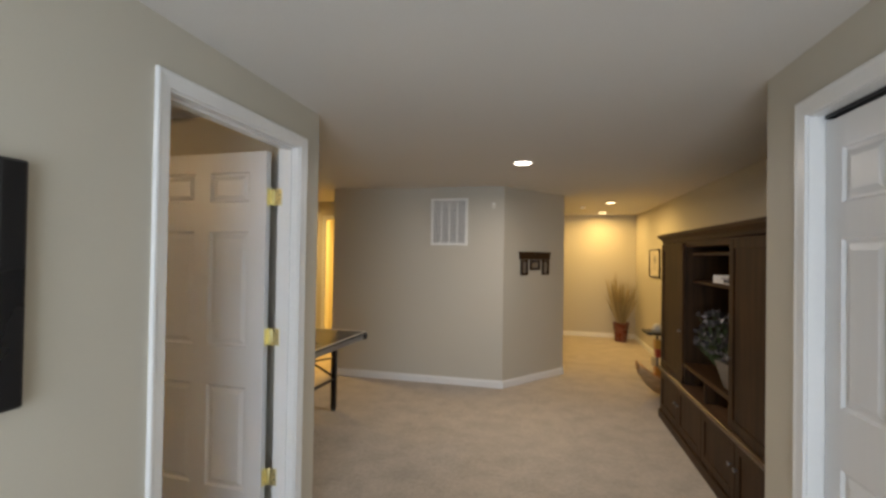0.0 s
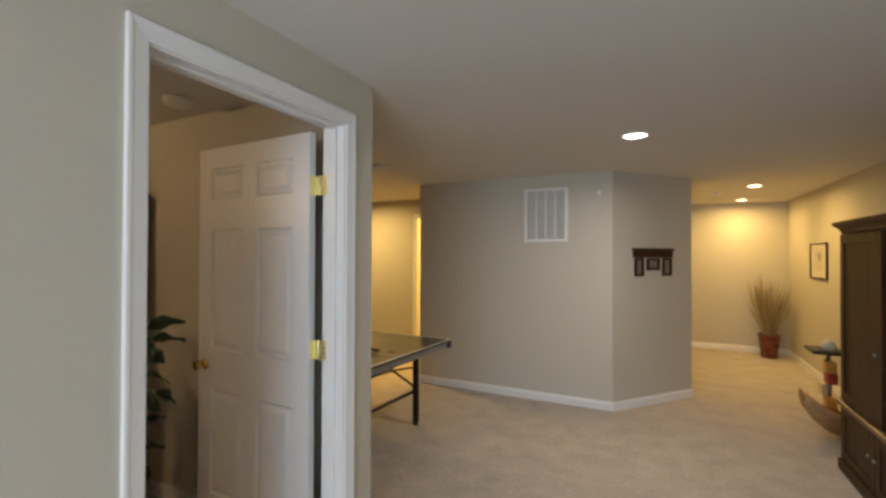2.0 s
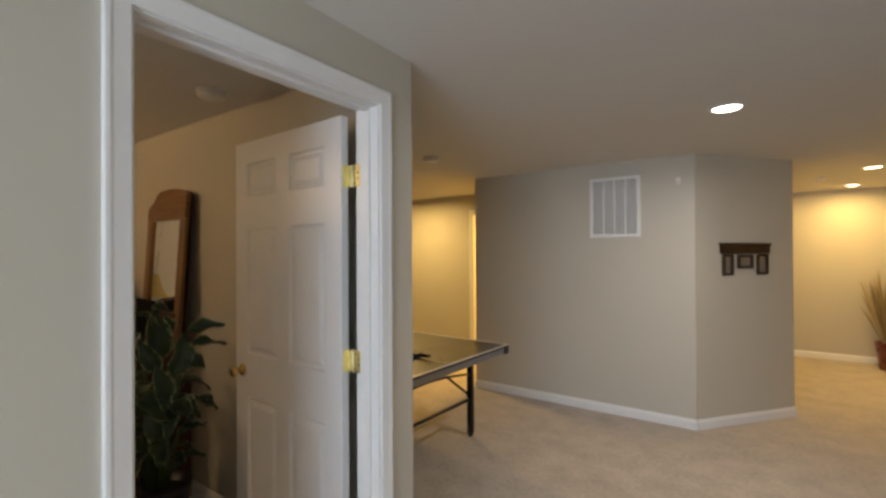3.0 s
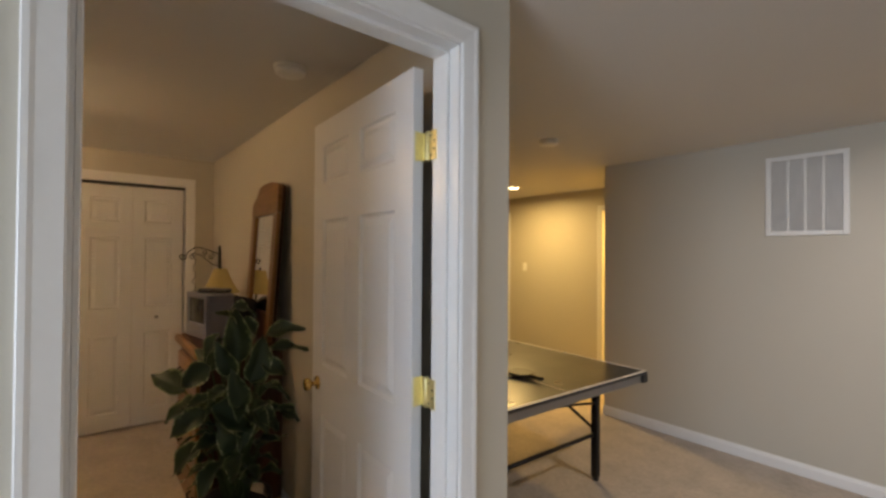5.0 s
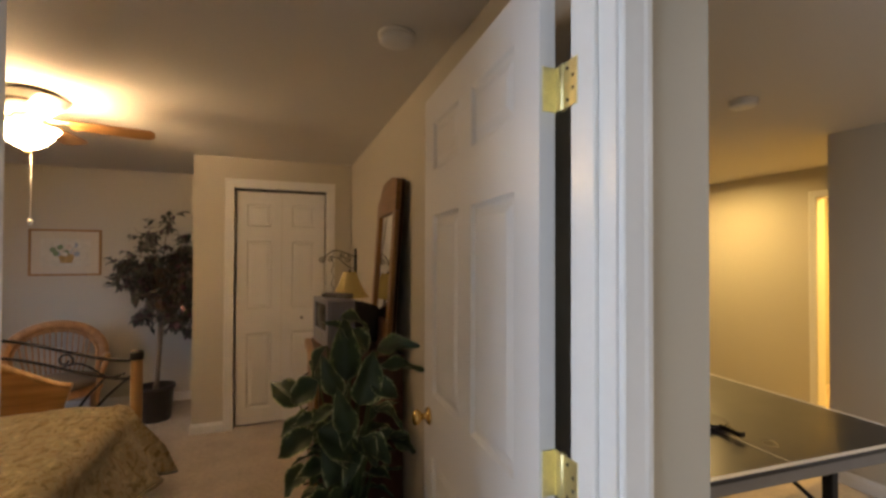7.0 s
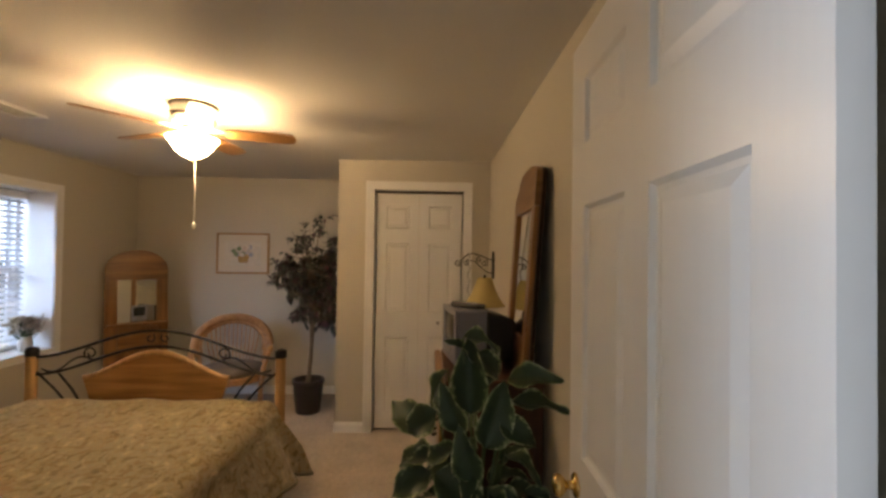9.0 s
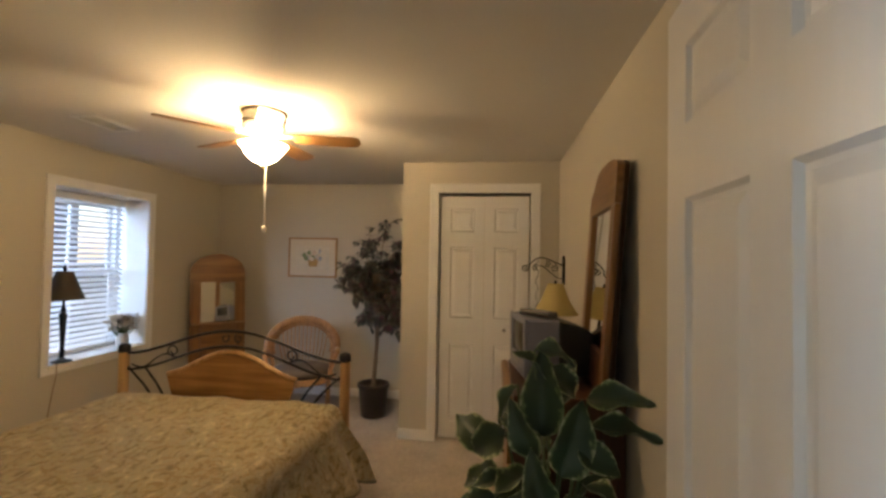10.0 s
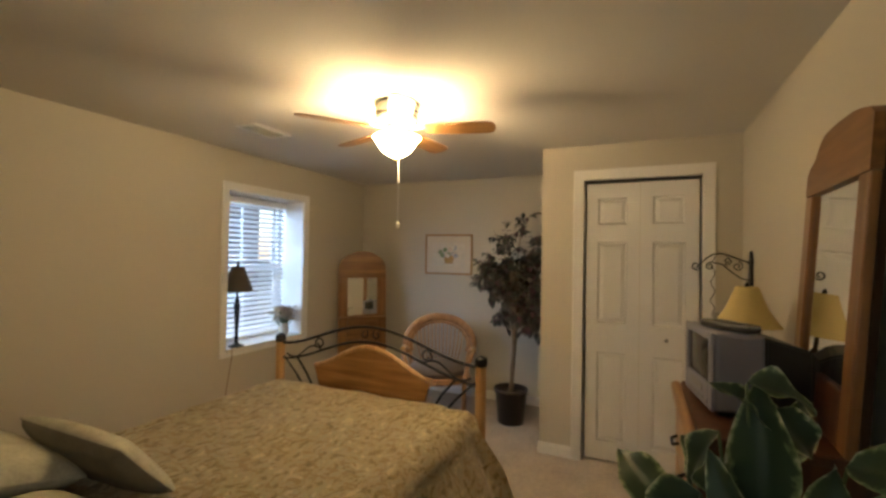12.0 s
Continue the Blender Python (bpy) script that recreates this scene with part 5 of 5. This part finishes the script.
for k in range(56):
    z0 = rnd.uniform(0.78, 1.34)
    base = Vector((0, 0.03, z0))
    a = rnd.uniform(0, 6.283)
    rise = rnd.uniform(-0.08, 0.45) if k > 7 else rnd.uniform(0.35, 0.55)
    reach = rnd.uniform(0.20, 0.47) if k > 7 else rnd.uniform(0.08, 0.28)
    tip = base + Vector((math.cos(a) * reach, math.sin(a) * reach + 0.06, rise))
    tip.y = min(tip.y, CLY - 1.56 - 0.06)
    tip.x = max(tip.x, BX + 4.50 + 0.06)
    tip.z = min(tip.z, 1.84)
    midp = (base + tip) / 2 + Vector((0, 0, 0.05))
    tube(lb, [base, midp, tip], [0.006, 0.004, 0.0015], 5)
    for tw in range(7):
        t = rnd.uniform(0.35, 1.0)
        p0 = (base.lerp(midp, t * 2) if t < 0.5 else midp.lerp(tip, t * 2 - 1))
        dd = Vector((rnd.uniform(-1, 1), rnd.uniform(-1, 1), rnd.uniform(-0.6, 0.5))).normalized()
        p1 = p0 + dd * rnd.uniform(0.05, 0.13)
        p1.y, p1.x = min(p1.y, CLY - 1.56 - 0.05), max(p1.x, BX + 4.50 + 0.05)
        tube(lb, [p0, (p0 + p1) / 2 + Vector((0, 0, 0.008)), p1], 0.0012, 3)
        for lf in range(7):
            p = p0.lerp(p1, (lf + 1) / 7)
            d = (dd + Vector((rnd.uniform(-1, 1), rnd.uniform(-1, 1), rnd.uniform(-1.2, 0.3)))).normalized()
            leaf_card(lv, p, d, rnd.uniform(0.055, 0.088), rnd.uniform(0.015, 0.023), Vector((rnd.uniform(-0.3, 0.3), rnd.uniform(-0.3, 0.3), 1)))
tagged(part("limb", lb, BARK, fc), kind="stuff")
tagged(part("crown", lv, FICUS, fc, "crown of small drooping leaves"), kind="stuff")


# framed flower print on the back wall
def flower_print(th, w, h):
    part("print", box(B(), w * 0.16, w * 0.84, -0.0115, -0.0102, h * 0.2, h * 0.8), plain("print_paper", (0.62, 0.58, 0.50), 0.9, var=0.12, big=12), th)
    bm = prism(B(), [(w * 0.43, h * 0.27), (w * 0.59, h * 0.27), (w * 0.63, h * 0.47), (w * 0.39, h * 0.47)], -0.0125, -0.0116)
    part("painted_basket", bm, plain("basket_ochre", (0.40, 0.26, 0.10), 0.9, var=0.3, big=30), th, "ochre painted basket")
    r = random.Random(4)
    cols = [plain("petal_paint", c, 0.9, var=0.2, big=30) for c in ((0.34, 0.38, 0.46), (0.62, 0.52, 0.45), (0.20, 0.27, 0.16), (0.66, 0.62, 0.55))]
    for k in range(16):
        bm = lathe(B(), [(0.026, 0), (0.020, 0.0008)], 9)
        part("painted_flower", bm, cols[k % 4], th, "", pose(w * (0.5 + r.uniform(-0.2, 0.2)), -0.0127 - 0.0001 * k, h * (0.57 + r.uniform(-0.12, 0.14)), 90, 0, 0))


picture("flower_picture", "pale framed floral basket print on the bedroom wall", pose(BX + 0.001, 0.425, 1.272, 0, 0, 90), 0.555, 0.435, OAK, 0.018, flower_print)

# ---- dresser corner ----
DX0, DX1, DY0, DY1, DZ = -2.74, -2.12, 2.745, 3.19, 0.965
dr = thing("chest_of_drawers", "honey oak chest of drawers, red-brown sides darkened as in shade, dark pulls", "chest of drawers", pose(0, 0, 0))
# case and top coloured dark for shade; front stays lit oak
part("body", box(B(), DX0 + 0.01, DX1 - 0.01, DY0 + 0.02, DY1, 0.06, DZ - 0.03, 0.003), DIMWOOD, dr, "red-brown case, darkened as in shade")
part("plinth", box(B(), DX0 + 0.02, DX1 - 0.02, DY0 + 0.035, DY1, 0.0, 0.06), OAKX, dr)
part("top", box(B(), DX0 - 0.012, DX1 + 0.012, DY0 + 0.022, DY1, DZ - 0.03, DZ, 0.006, 2), DIMWOOD, dr, "red-brown top in the same shade-darkened wood")
part("nosing", box(B(), DX0 - 0.014, DX1 + 0.014, DY0 - 0.016, DY0 + 0.021, DZ - 0.05, DZ - 0.001, 0.016, 4), OAKX, dr, "rounded honey oak front edge")
for k in range(4):
    z0 = 0.085 + k * 0.20
    dw = part("drawer", box(B(), DX0 + 0.03, DX1 - 0.03, DY0, DY0 + 0.019, z0, z0 + 0.185, 0.006, 2), OAKX, dr)
    for x in (DX0 + 0.18, DX1 - 0.10):
        part("pull", tube(B(), [(x - 0.04, DY0, z0 + 0.10), (x - 0.035, DY0 - 0.022, z0 + 0.09), (x + 0.035, DY0 - 0.022, z0 + 0.09), (x + 0.04, DY0, z0 + 0.10)], 0.006, 8), IRON, dw, "dark metal drawer pull")

# leaning mirror in an oak frame, on the chest
lean = 3.6
om = thing("oak_mirror", "tall crested oak framed mirror leaning on the wall", "mirror", pose(-2.37, 3.118, DZ + 0.003, -lean, 0, -3))
mw, mh = 0.58, 0.935
crest = [(-mw / 2, 0), (-mw / 2, mh - 0.115), (-mw / 2 + 0.03, mh - 0.095), (-mw / 2 + 0.085, mh - 0.075), (-mw / 2 + 0.125, mh - 0.03), (-mw / 2 + 0.175, mh - 0.006), (0, mh),
         (mw / 2 - 0.15, mh - 0.004), (mw / 2 - 0.10, mh - 0.012), (mw / 2 - 0.05, mh - 0.022), (mw / 2 - 0.02, mh - 0.035), (mw / 2, mh - 0.05), (mw / 2, 0)]
part("back_board", prism(B(), crest, 0.006, 0.024), DKWOOD, om)
fwm = 0.078
for x in (-mw / 2, mw / 2 - fwm):
    part("frame_stile", box(B(), x, x + fwm, -0.020, 0.005, 0, mh - 0.196, 0.006, 2), MIRROROAK, om)
# lower rail shares the wood darkened for shade
part("lower_rail", box(B(), -mw / 2 + fwm, mw / 2 - fwm, -0.019, 0.005, 0, 0.158, 0.006, 2), DIMWOOD, om, "dark red-brown lower rail")
part("crest", prism(B(), [(-mw / 2, mh - 0.195)] + crest[1:-1] + [(mw / 2, mh - 0.195)], -0.021, 0.005), MIRROROAKX, om, "shaped oak crest")
part("mirror", box(B(), -mw / 2 + fwm, mw / 2 - fwm, -0.006, 0.004, 0.16, mh - 0.197), MIRROR, om, "clear mirror pane")

# television with player
tv = thing("television", "small silver box television with a built-in player", "television", pose(-2.616, 2.770, DZ + 0.002, 0, 0, 9.0))
tw, th_, td = 0.312, 0.268, 0.155
bm = B()
box(bm, 0, tw, 0.012, td, 0.012, th_, 0.012, 2)
part("shell", bm, GREYP, tv)
bm = B()
for q in ((0, 0.036, 0.0, th_), (tw - 0.036, tw, 0.0, th_), (0.036, tw - 0.036, 0.0, 0.095), (0.036, tw - 0.036, th_ - 0.028, th_)):
    box(bm, q[0], q[1], 0, 0.0118, q[2] + 0.012 * (q[2] == 0.0), q[3], 0.004)
part("bezel", bm, GREYP, tv)
bm = B()
ng = 8
g = [[bm.verts.new((0.036 + (tw - 0.072) * i / ng, 0.009 - 0.008 * (1 - (2 * i / ng - 1) ** 2) * (1 - (2 * j / ng - 1) ** 2), 0.095 + (th_ - 0.123) * j / ng)) for j in range(ng + 1)] for i in range(ng + 1)]
for i in range(ng):
    for j in range(ng):
        bm.faces.new((g[i][j], g[i + 1][j], g[i + 1][j + 1], g[i][j + 1])).smooth = True
part("screen", bm, SCREEN, tv, "dark bulged glass screen")
part("tape_slot", box(B(), 0.09, tw - 0.09, -0.003, 0.0, 0.055, 0.080, 0.002), ALU, tv)
for k in range(5):
    part("button", box(B(), 0.06 + k * 0.045, 0.09 + k * 0.045, -0.003, 0.0, 0.028, 0.040, 0.001), ALU, tv)
bm = B()
a = [bm.verts.new(p) for p in ((0.012, td, 0.02), (tw - 0.008, td, 0.02), (tw - 0.008, td, th_ - 0.008), (0.012, td, th_ - 0.008))]
b = [bm.verts.new(p) for p in ((0.02, 0.29, 0.02), (tw - 0.02, 0.29, 0.02), (tw - 0.02, 0.29, th_ - 0.045), (0.02, 0.29, th_ - 0.045))]
c = [bm.verts.new(p) for p in ((0.05, 0.335, 0.03), (tw - 0.05, 0.335, 0.03), (tw - 0.05, 0.335, th_ - 0.09), (0.05, 0.335, th_ - 0.09))]
for r0, r1 in ((a, b), (b, c)):
    for i in range(4):
        bm.faces.new((r0[i], r0[(i + 1) % 4], r1[(i + 1) % 4], r1[i]))
bm.faces.new(list(reversed(a))), bm.faces.new(c)
bmesh.ops.recalc_face_normals(bm, faces=bm.faces)
bmesh.ops.bevel(bm, geom=bm.edges[:], offset=0.008, segments=2, affect="EDGES")
part("back_shell", bm, BLACK, tv, "black tapering back")
for x in (0.04, tw - 0.04):
    part("foot", box(B(), x - 0.02, x + 0.02, 0.03, 0.10, 0.0, 0.012), BLACK, tv)
rb = thing("remote_control", "dark remote control lying on the television", "remote control", pose(-2.42, 2.885, DZ + 0.002 + th_ + 0.002, 0, 0, 40))
part("body", box(B(), -0.095, 0.095, -0.03, 0.03, 0, 0.026, 0.008, 2), BLACK, rb)
for k in range(6):
    part("key", box(B(), -0.07 + k * 0.024, -0.057 + k * 0.024, -0.014, 0.014, 0.026, 0.0285, 0.001), ALU, rb)
# yellow-shaded lamp on a low table past the chest
ns = thing("side_table", "dark-stained square side table in the corner past the chest", "side table", pose(-2.985, 3.03, 0))
part("top", box(B(), -0.20, 0.20, -0.16, 0.16, 0.655, 0.68, 0.006, 2), DKWOODH, ns)
part("shelf", box(B(), -0.17, 0.17, -0.13, 0.13, 0.22, 0.238, 0.003), DKWOODH, ns)
for x in (-0.175, 0.175):
    for y in (-0.135, 0.135):
        part("leg", box(B(), x - 0.018, x + 0.018, y - 0.018, y + 0.018, 0, 0.655, 0.003), DKWOOD, ns)
for q in ((-0.157, 0.157, -0.145, -0.128), (-0.157, 0.157, 0.128, 0.145)):
    part("apron", box(B(), q[0], q[1], q[2], q[3], 0.58, 0.654, 0.002), DKWOODH, ns)
yl = thing("table_lamp", "dark metal lamp with a yellow bell shade", "lamp", pose(-2.955, 3.034, 0.681))
part("base", lathe(B(), [(0.075, 0), (0.078, 0.010), (0.045, 0.028), (0.020, 0.06), (0.016, 0.10), (0.034, 0.16), (0.048, 0.23), (0.046, 0.29), (0.028, 0.35), (0.014, 0.40), (0.018, 0.43), (0.008, 0.45), (0.006, 0.67)], 22), BRONZE, yl)
part("shade", lathe(B(), [(0.130, 0.508), (0.127, 0.512), (0.106, 0.540), (0.079, 0.585), (0.059, 0.635), (0.045, 0.675), (0.043, 0.679)], 32, caps=False), SHADEY, yl, "yellow silk bell shade")
part("finial", lathe(B(), [(0.004, 0.66), (0.009, 0.685), (0.007, 0.692), (0.002, 0.70)], 10), IRON, yl)
# wrought-iron wall bracket in the corner
sc = thing("iron_wall_bracket", "wrought iron scroll bracket fixed to the bedroom wall", "bracket", pose(-3.72, PW0 - 0.001, 1.43))
bm = B()
prism(bm, [(-0.022, -0.11), (0.022, -0.11), (0.030, -0.05), (0.018, 0.0), (0.030, 0.04), (0.012, 0.075), (0, 0.10), (-0.012, 0.075), (-0.030, 0.04), (-0.018, 0.0), (-0.030, -0.05)], -0.016, 0)
part("wall_plate", bm, IRON, sc, "dark leaf-shaped wall plate")


def curl(cy, cz, r0, r1, a0, turns, n=22):
    """Points of a spiral in the plane x = 0, from the outside in."""
    return [(0, cy + (r0 + (r1 - r0) * k / n) * math.cos(a0 + turns * 6.283 * k / n), cz + (r0 + (r1 - r0) * k / n) * math.sin(a0 + turns * 6.283 * k / n)) for k in range(n + 1)]


part("arm", tube(B(), [(0, -0.012, 0.03), (0, -0.05, 0.045), (0, -0.10, 0.065), (0, -0.16, 0.085), (0, -0.20, 0.080), (0, -0.235, 0.055), (0, -0.262, 0.025)] + curl(-0.288, 0.008, 0.030, 0.007, 0.6, -1.4), 0.0048, 7), IRON, sc, "arched arm with a curled end")
part("brace", tube(B(), [(0, -0.014, -0.07), (0, -0.06, -0.06), (0, -0.11, -0.02), (0, -0.15, 0.02), (0, -0.20, 0.03)] + curl(-0.215, 0.008, 0.024, 0.006, 1.1, 1.3), 0.0040, 7), IRON, sc)
part("scroll", tube(B(), curl(-0.075, 0.010, 0.030, 0.006, 1.6, -1.5), 0.0035, 6), IRON, sc)
part("scroll", tube(B(), curl(-0.125, 0.040, 0.024, 0.005, 4.0, 1.4), 0.0035, 6), IRON, sc)
part("hanging_wire", tube(B(), [(0.008 * math.sin(k * 1.9), -0.20 + 0.012 * math.cos(k * 1.3), 0.07 - 0.022 * k) for k in range(17)], 0.0026, 5), IRON, sc, "twisted hanging wire")
part("drop_curl", tube(B(), [(0, -0.20, -0.282)] + curl(-0.182, -0.285, 0.020, 0.006, 3.1, 1.3), 0.0026, 5), IRON, sc)

# variegated plant on the floor beside the chest
pl = thing("variegated_plant", "large variegated artificial plant in a dark pot", "potted plant", pose(-1.80, 2.86, 0))
part("pot", lathe(B(), [(0.115, 0), (0.12, 0.006), (0.15, 0.28), (0.158, 0.285), (0.158, 0.31), (0.145, 0.31), (0.135, 0.26)], 26), POTM, pl)
part("soil", lathe(B(), [(0.138, 0.262), (0.1, 0.28), (0.01, 0.285)], 18), SOIL, pl)
rnd = random.Random(5)


def big_leaf(ln, wd, droop, seed):
    """A broad pointed leaf from the origin along +x with a cream margin; u runs across it."""
    bm = B()
    uv = bm.loops.layers.uv.new("UVMap")
    n, k = 12, 4
    r = random.Random(seed)
    ph = r.uniform(0, 6)
    grid = []
    for i in range(n + 1):
        t = i / n
        wt = wd * (math.sin(math.pi * min(1, t ** 0.72)) ** 0.8) * (1 - 0.25 * t) + 0.0015
        x = ln * t * (1 - 0.12 * droop * t)
        zc = -droop * ln * 0.55 * t * t + 0.04 * ln * math.sin(3 * t)
        row = []
        for j in range(-k, k + 1):
            s = j / k
            rip = 0.21 * wd * math.sin(11 * t + ph + (2 if s > 0 else 0)) * s * s
            row.append((bm.verts.new((x, s * wt, zc + 0.5 * wt * abs(s) ** 1.3 + rip)), abs(s), t))
        grid.append(row)
    for i in range(n):
        for j in range(2 * k):
            q = (grid[i][j], grid[i + 1][j], grid[i + 1][j + 1], grid[i][j + 1])
            f = bm.faces.new([v[0] for v in q])
            f.smooth = True
            for lp, v in zip(f.loops, q):
                lp[uv].uv = (v[1], v[2])
    return mesh_of("leaf", bm, LEAF)


variants = [big_leaf(0.20, 0.062, 0.25, 1), big_leaf(0.22, 0.072, 0.5, 2), big_leaf(0.18, 0.050, 0.15, 3), big_leaf(0.20, 0.066, 0.8, 4), big_leaf(0.17, 0.040, 0.45, 5)]
LENGTHS = (0.20, 0.22, 0.18, 0.20, 0.17)
st = B()


def set_leaf(base, tip, face, vi, wide=1.0):
    """A leaf from base to tip with its upper side towards face, on a bent stalk from the pot."""
    base, tip = Vector(base), Vector(tip)
    along = (tip - base).normalized()
    up = Vector(face)
    up = (up - along * up.dot(along)).normalized()
    side = up.cross(along)
    k = (tip - base).length / (LENGTHS[vi] * 0.95)
    ob = new("leaf", variants[vi])
    ob.parent = pl
    turn = Matrix((along, side, up)).transposed().to_4x4()
    ob.matrix_basis = Matrix.Translation(base) @ turn @ Matrix.Diagonal((k, k * wide, k, 1))
    root = Vector((base.x * 0.22, base.y * 0.22, 0.27))
    tube(st, [root, Vector((base.x * 0.55, base.y * 0.55, 0.27 + (base.z - 0.27) * 0.6)), base], [0.006, 0.005, 0.0035], 5)


# the large upper leaves, about the pot's middle
set_leaf((0.07, -0.02, 0.965), (0.05, -0.03, 1.215), (1, -0.2, 0.1), 0, 0.82)
set_leaf((0.03, 0.0, 1.11), (0.04, -0.085, 1.225), (0.4, 0.3, 1), 1, 0.85)
set_leaf((0.06, -0.05, 1.215), (0.063, 0.08, 1.212), (0.5, 0, 0.85), 3, 0.9)
set_leaf((0.02, 0.0, 1.16), (0.01, 0.10, 1.06), (1, 0.3, 0.4), 1, 0.85)
set_leaf((0.12, -0.05, 0.92), (0.12, -0.125, 1.075), (1, -0.3, 0), 2, 0.9)
set_leaf((0.06, -0.10, 1.11), (0.05, -0.175, 0.985), (0.5, -0.6, 0.5), 4, 0.9)
set_leaf((-0.19, -0.19, 0.80), (-0.34, -0.31, 0.878), (0.7, -0.2, 0.7), 2, 1.1)
set_leaf((0.05, -0.13, 0.965), (0.01, -0.255, 0.875), (0.9, -0.3, 0.4), 1, 1.05)
set_leaf((0.13, 0.02, 0.88), (0.12, 0.085, 1.085), (1, 0.1, 0.1), 0, 0.95)
set_leaf((0.10, 0.10, 1.09), (0.205, 0.235, 1.125), (0.7, -0.2, 0.6), 0, 0.8)
set_leaf((0.11, 0.10, 1.01), (0.14, 0.285, 1.005), (0.35, 0.2, 0.9), 2, 0.85)
set_leaf((0.13, -0.14, 0.80), (0.17, 0.04, 0.675), (0.8, 0.1, 0.6), 1, 1.0)
set_leaf((0.06, -0.15, 0.77), (0.04, -0.29, 0.68), (0.8, -0.4, 0.5), 0, 1.0)
set_leaf((0.13, 0.03, 0.74), (0.19, 0.155, 0.675), (0.8, 0.2, 0.6), 3, 1.0)
set_leaf((0.12, 0.07, 0.97), (0.16, 0.18, 0.90), (0.9, -0.2, 0.4), 1, 0.95)
set_leaf((0.14, -0.02, 0.78), (0.17, -0.07, 0.95), (1, -0.1, 0), 0, 0.9)
set_leaf((0.14, -0.05, 0.60), (0.21, -0.12, 0.71), (1, -0.3, 0.4), 3, 1.0)
set_leaf((0.09, 0.15, 0.72), (0.10, 0.27, 0.645), (0.7, 0.2, 0.7), 0, 1.0)
set_leaf((-0.10, -0.14, 0.74), (-0.20, -0.30, 0.70), (0.5, -0.4, 0.8), 1, 1.0)
set_leaf((0.02, -0.16, 0.60), (0.0, -0.30, 0.52), (0.5, -0.6, 0.6), 3, 1.0)
set_leaf((-0.04, 0.05, 1.02), (-0.12, 0.09, 1.16), (0.8, -0.5, 0.3), 0, 0.9)
set_leaf((-0.08, -0.06, 0.92), (-0.19, -0.15, 1.00), (0.5, -0.7, 0.5), 2, 1.0)
# smaller leaves round the stalks below
for k in range(40):
    a = radians(360 * k * 0.382 + rnd.uniform(-20, 20))
    lev = k / 40
    r0, ln, el = rnd.uniform(0.07, 0.12), rnd.uniform(0.12, 0.17), rnd.uniform(-0.5, 0.7)
    z0 = 0.40 + 0.46 * lev
    base = Vector((r0 * math.cos(a), r0 * math.sin(a), z0))
    out_v = Vector((math.cos(a) * math.cos(el), math.sin(a) * math.cos(el), math.sin(el)))
    set_leaf(base, base + out_v * ln, (rnd.uniform(-0.4, 0.4) - out_v.z * math.cos(a), rnd.uniform(-0.4, 0.4) - out_v.z * math.sin(a), 1), rnd.randrange(5))
tagged(part("stalk", st, STEM, pl), kind="stuff")
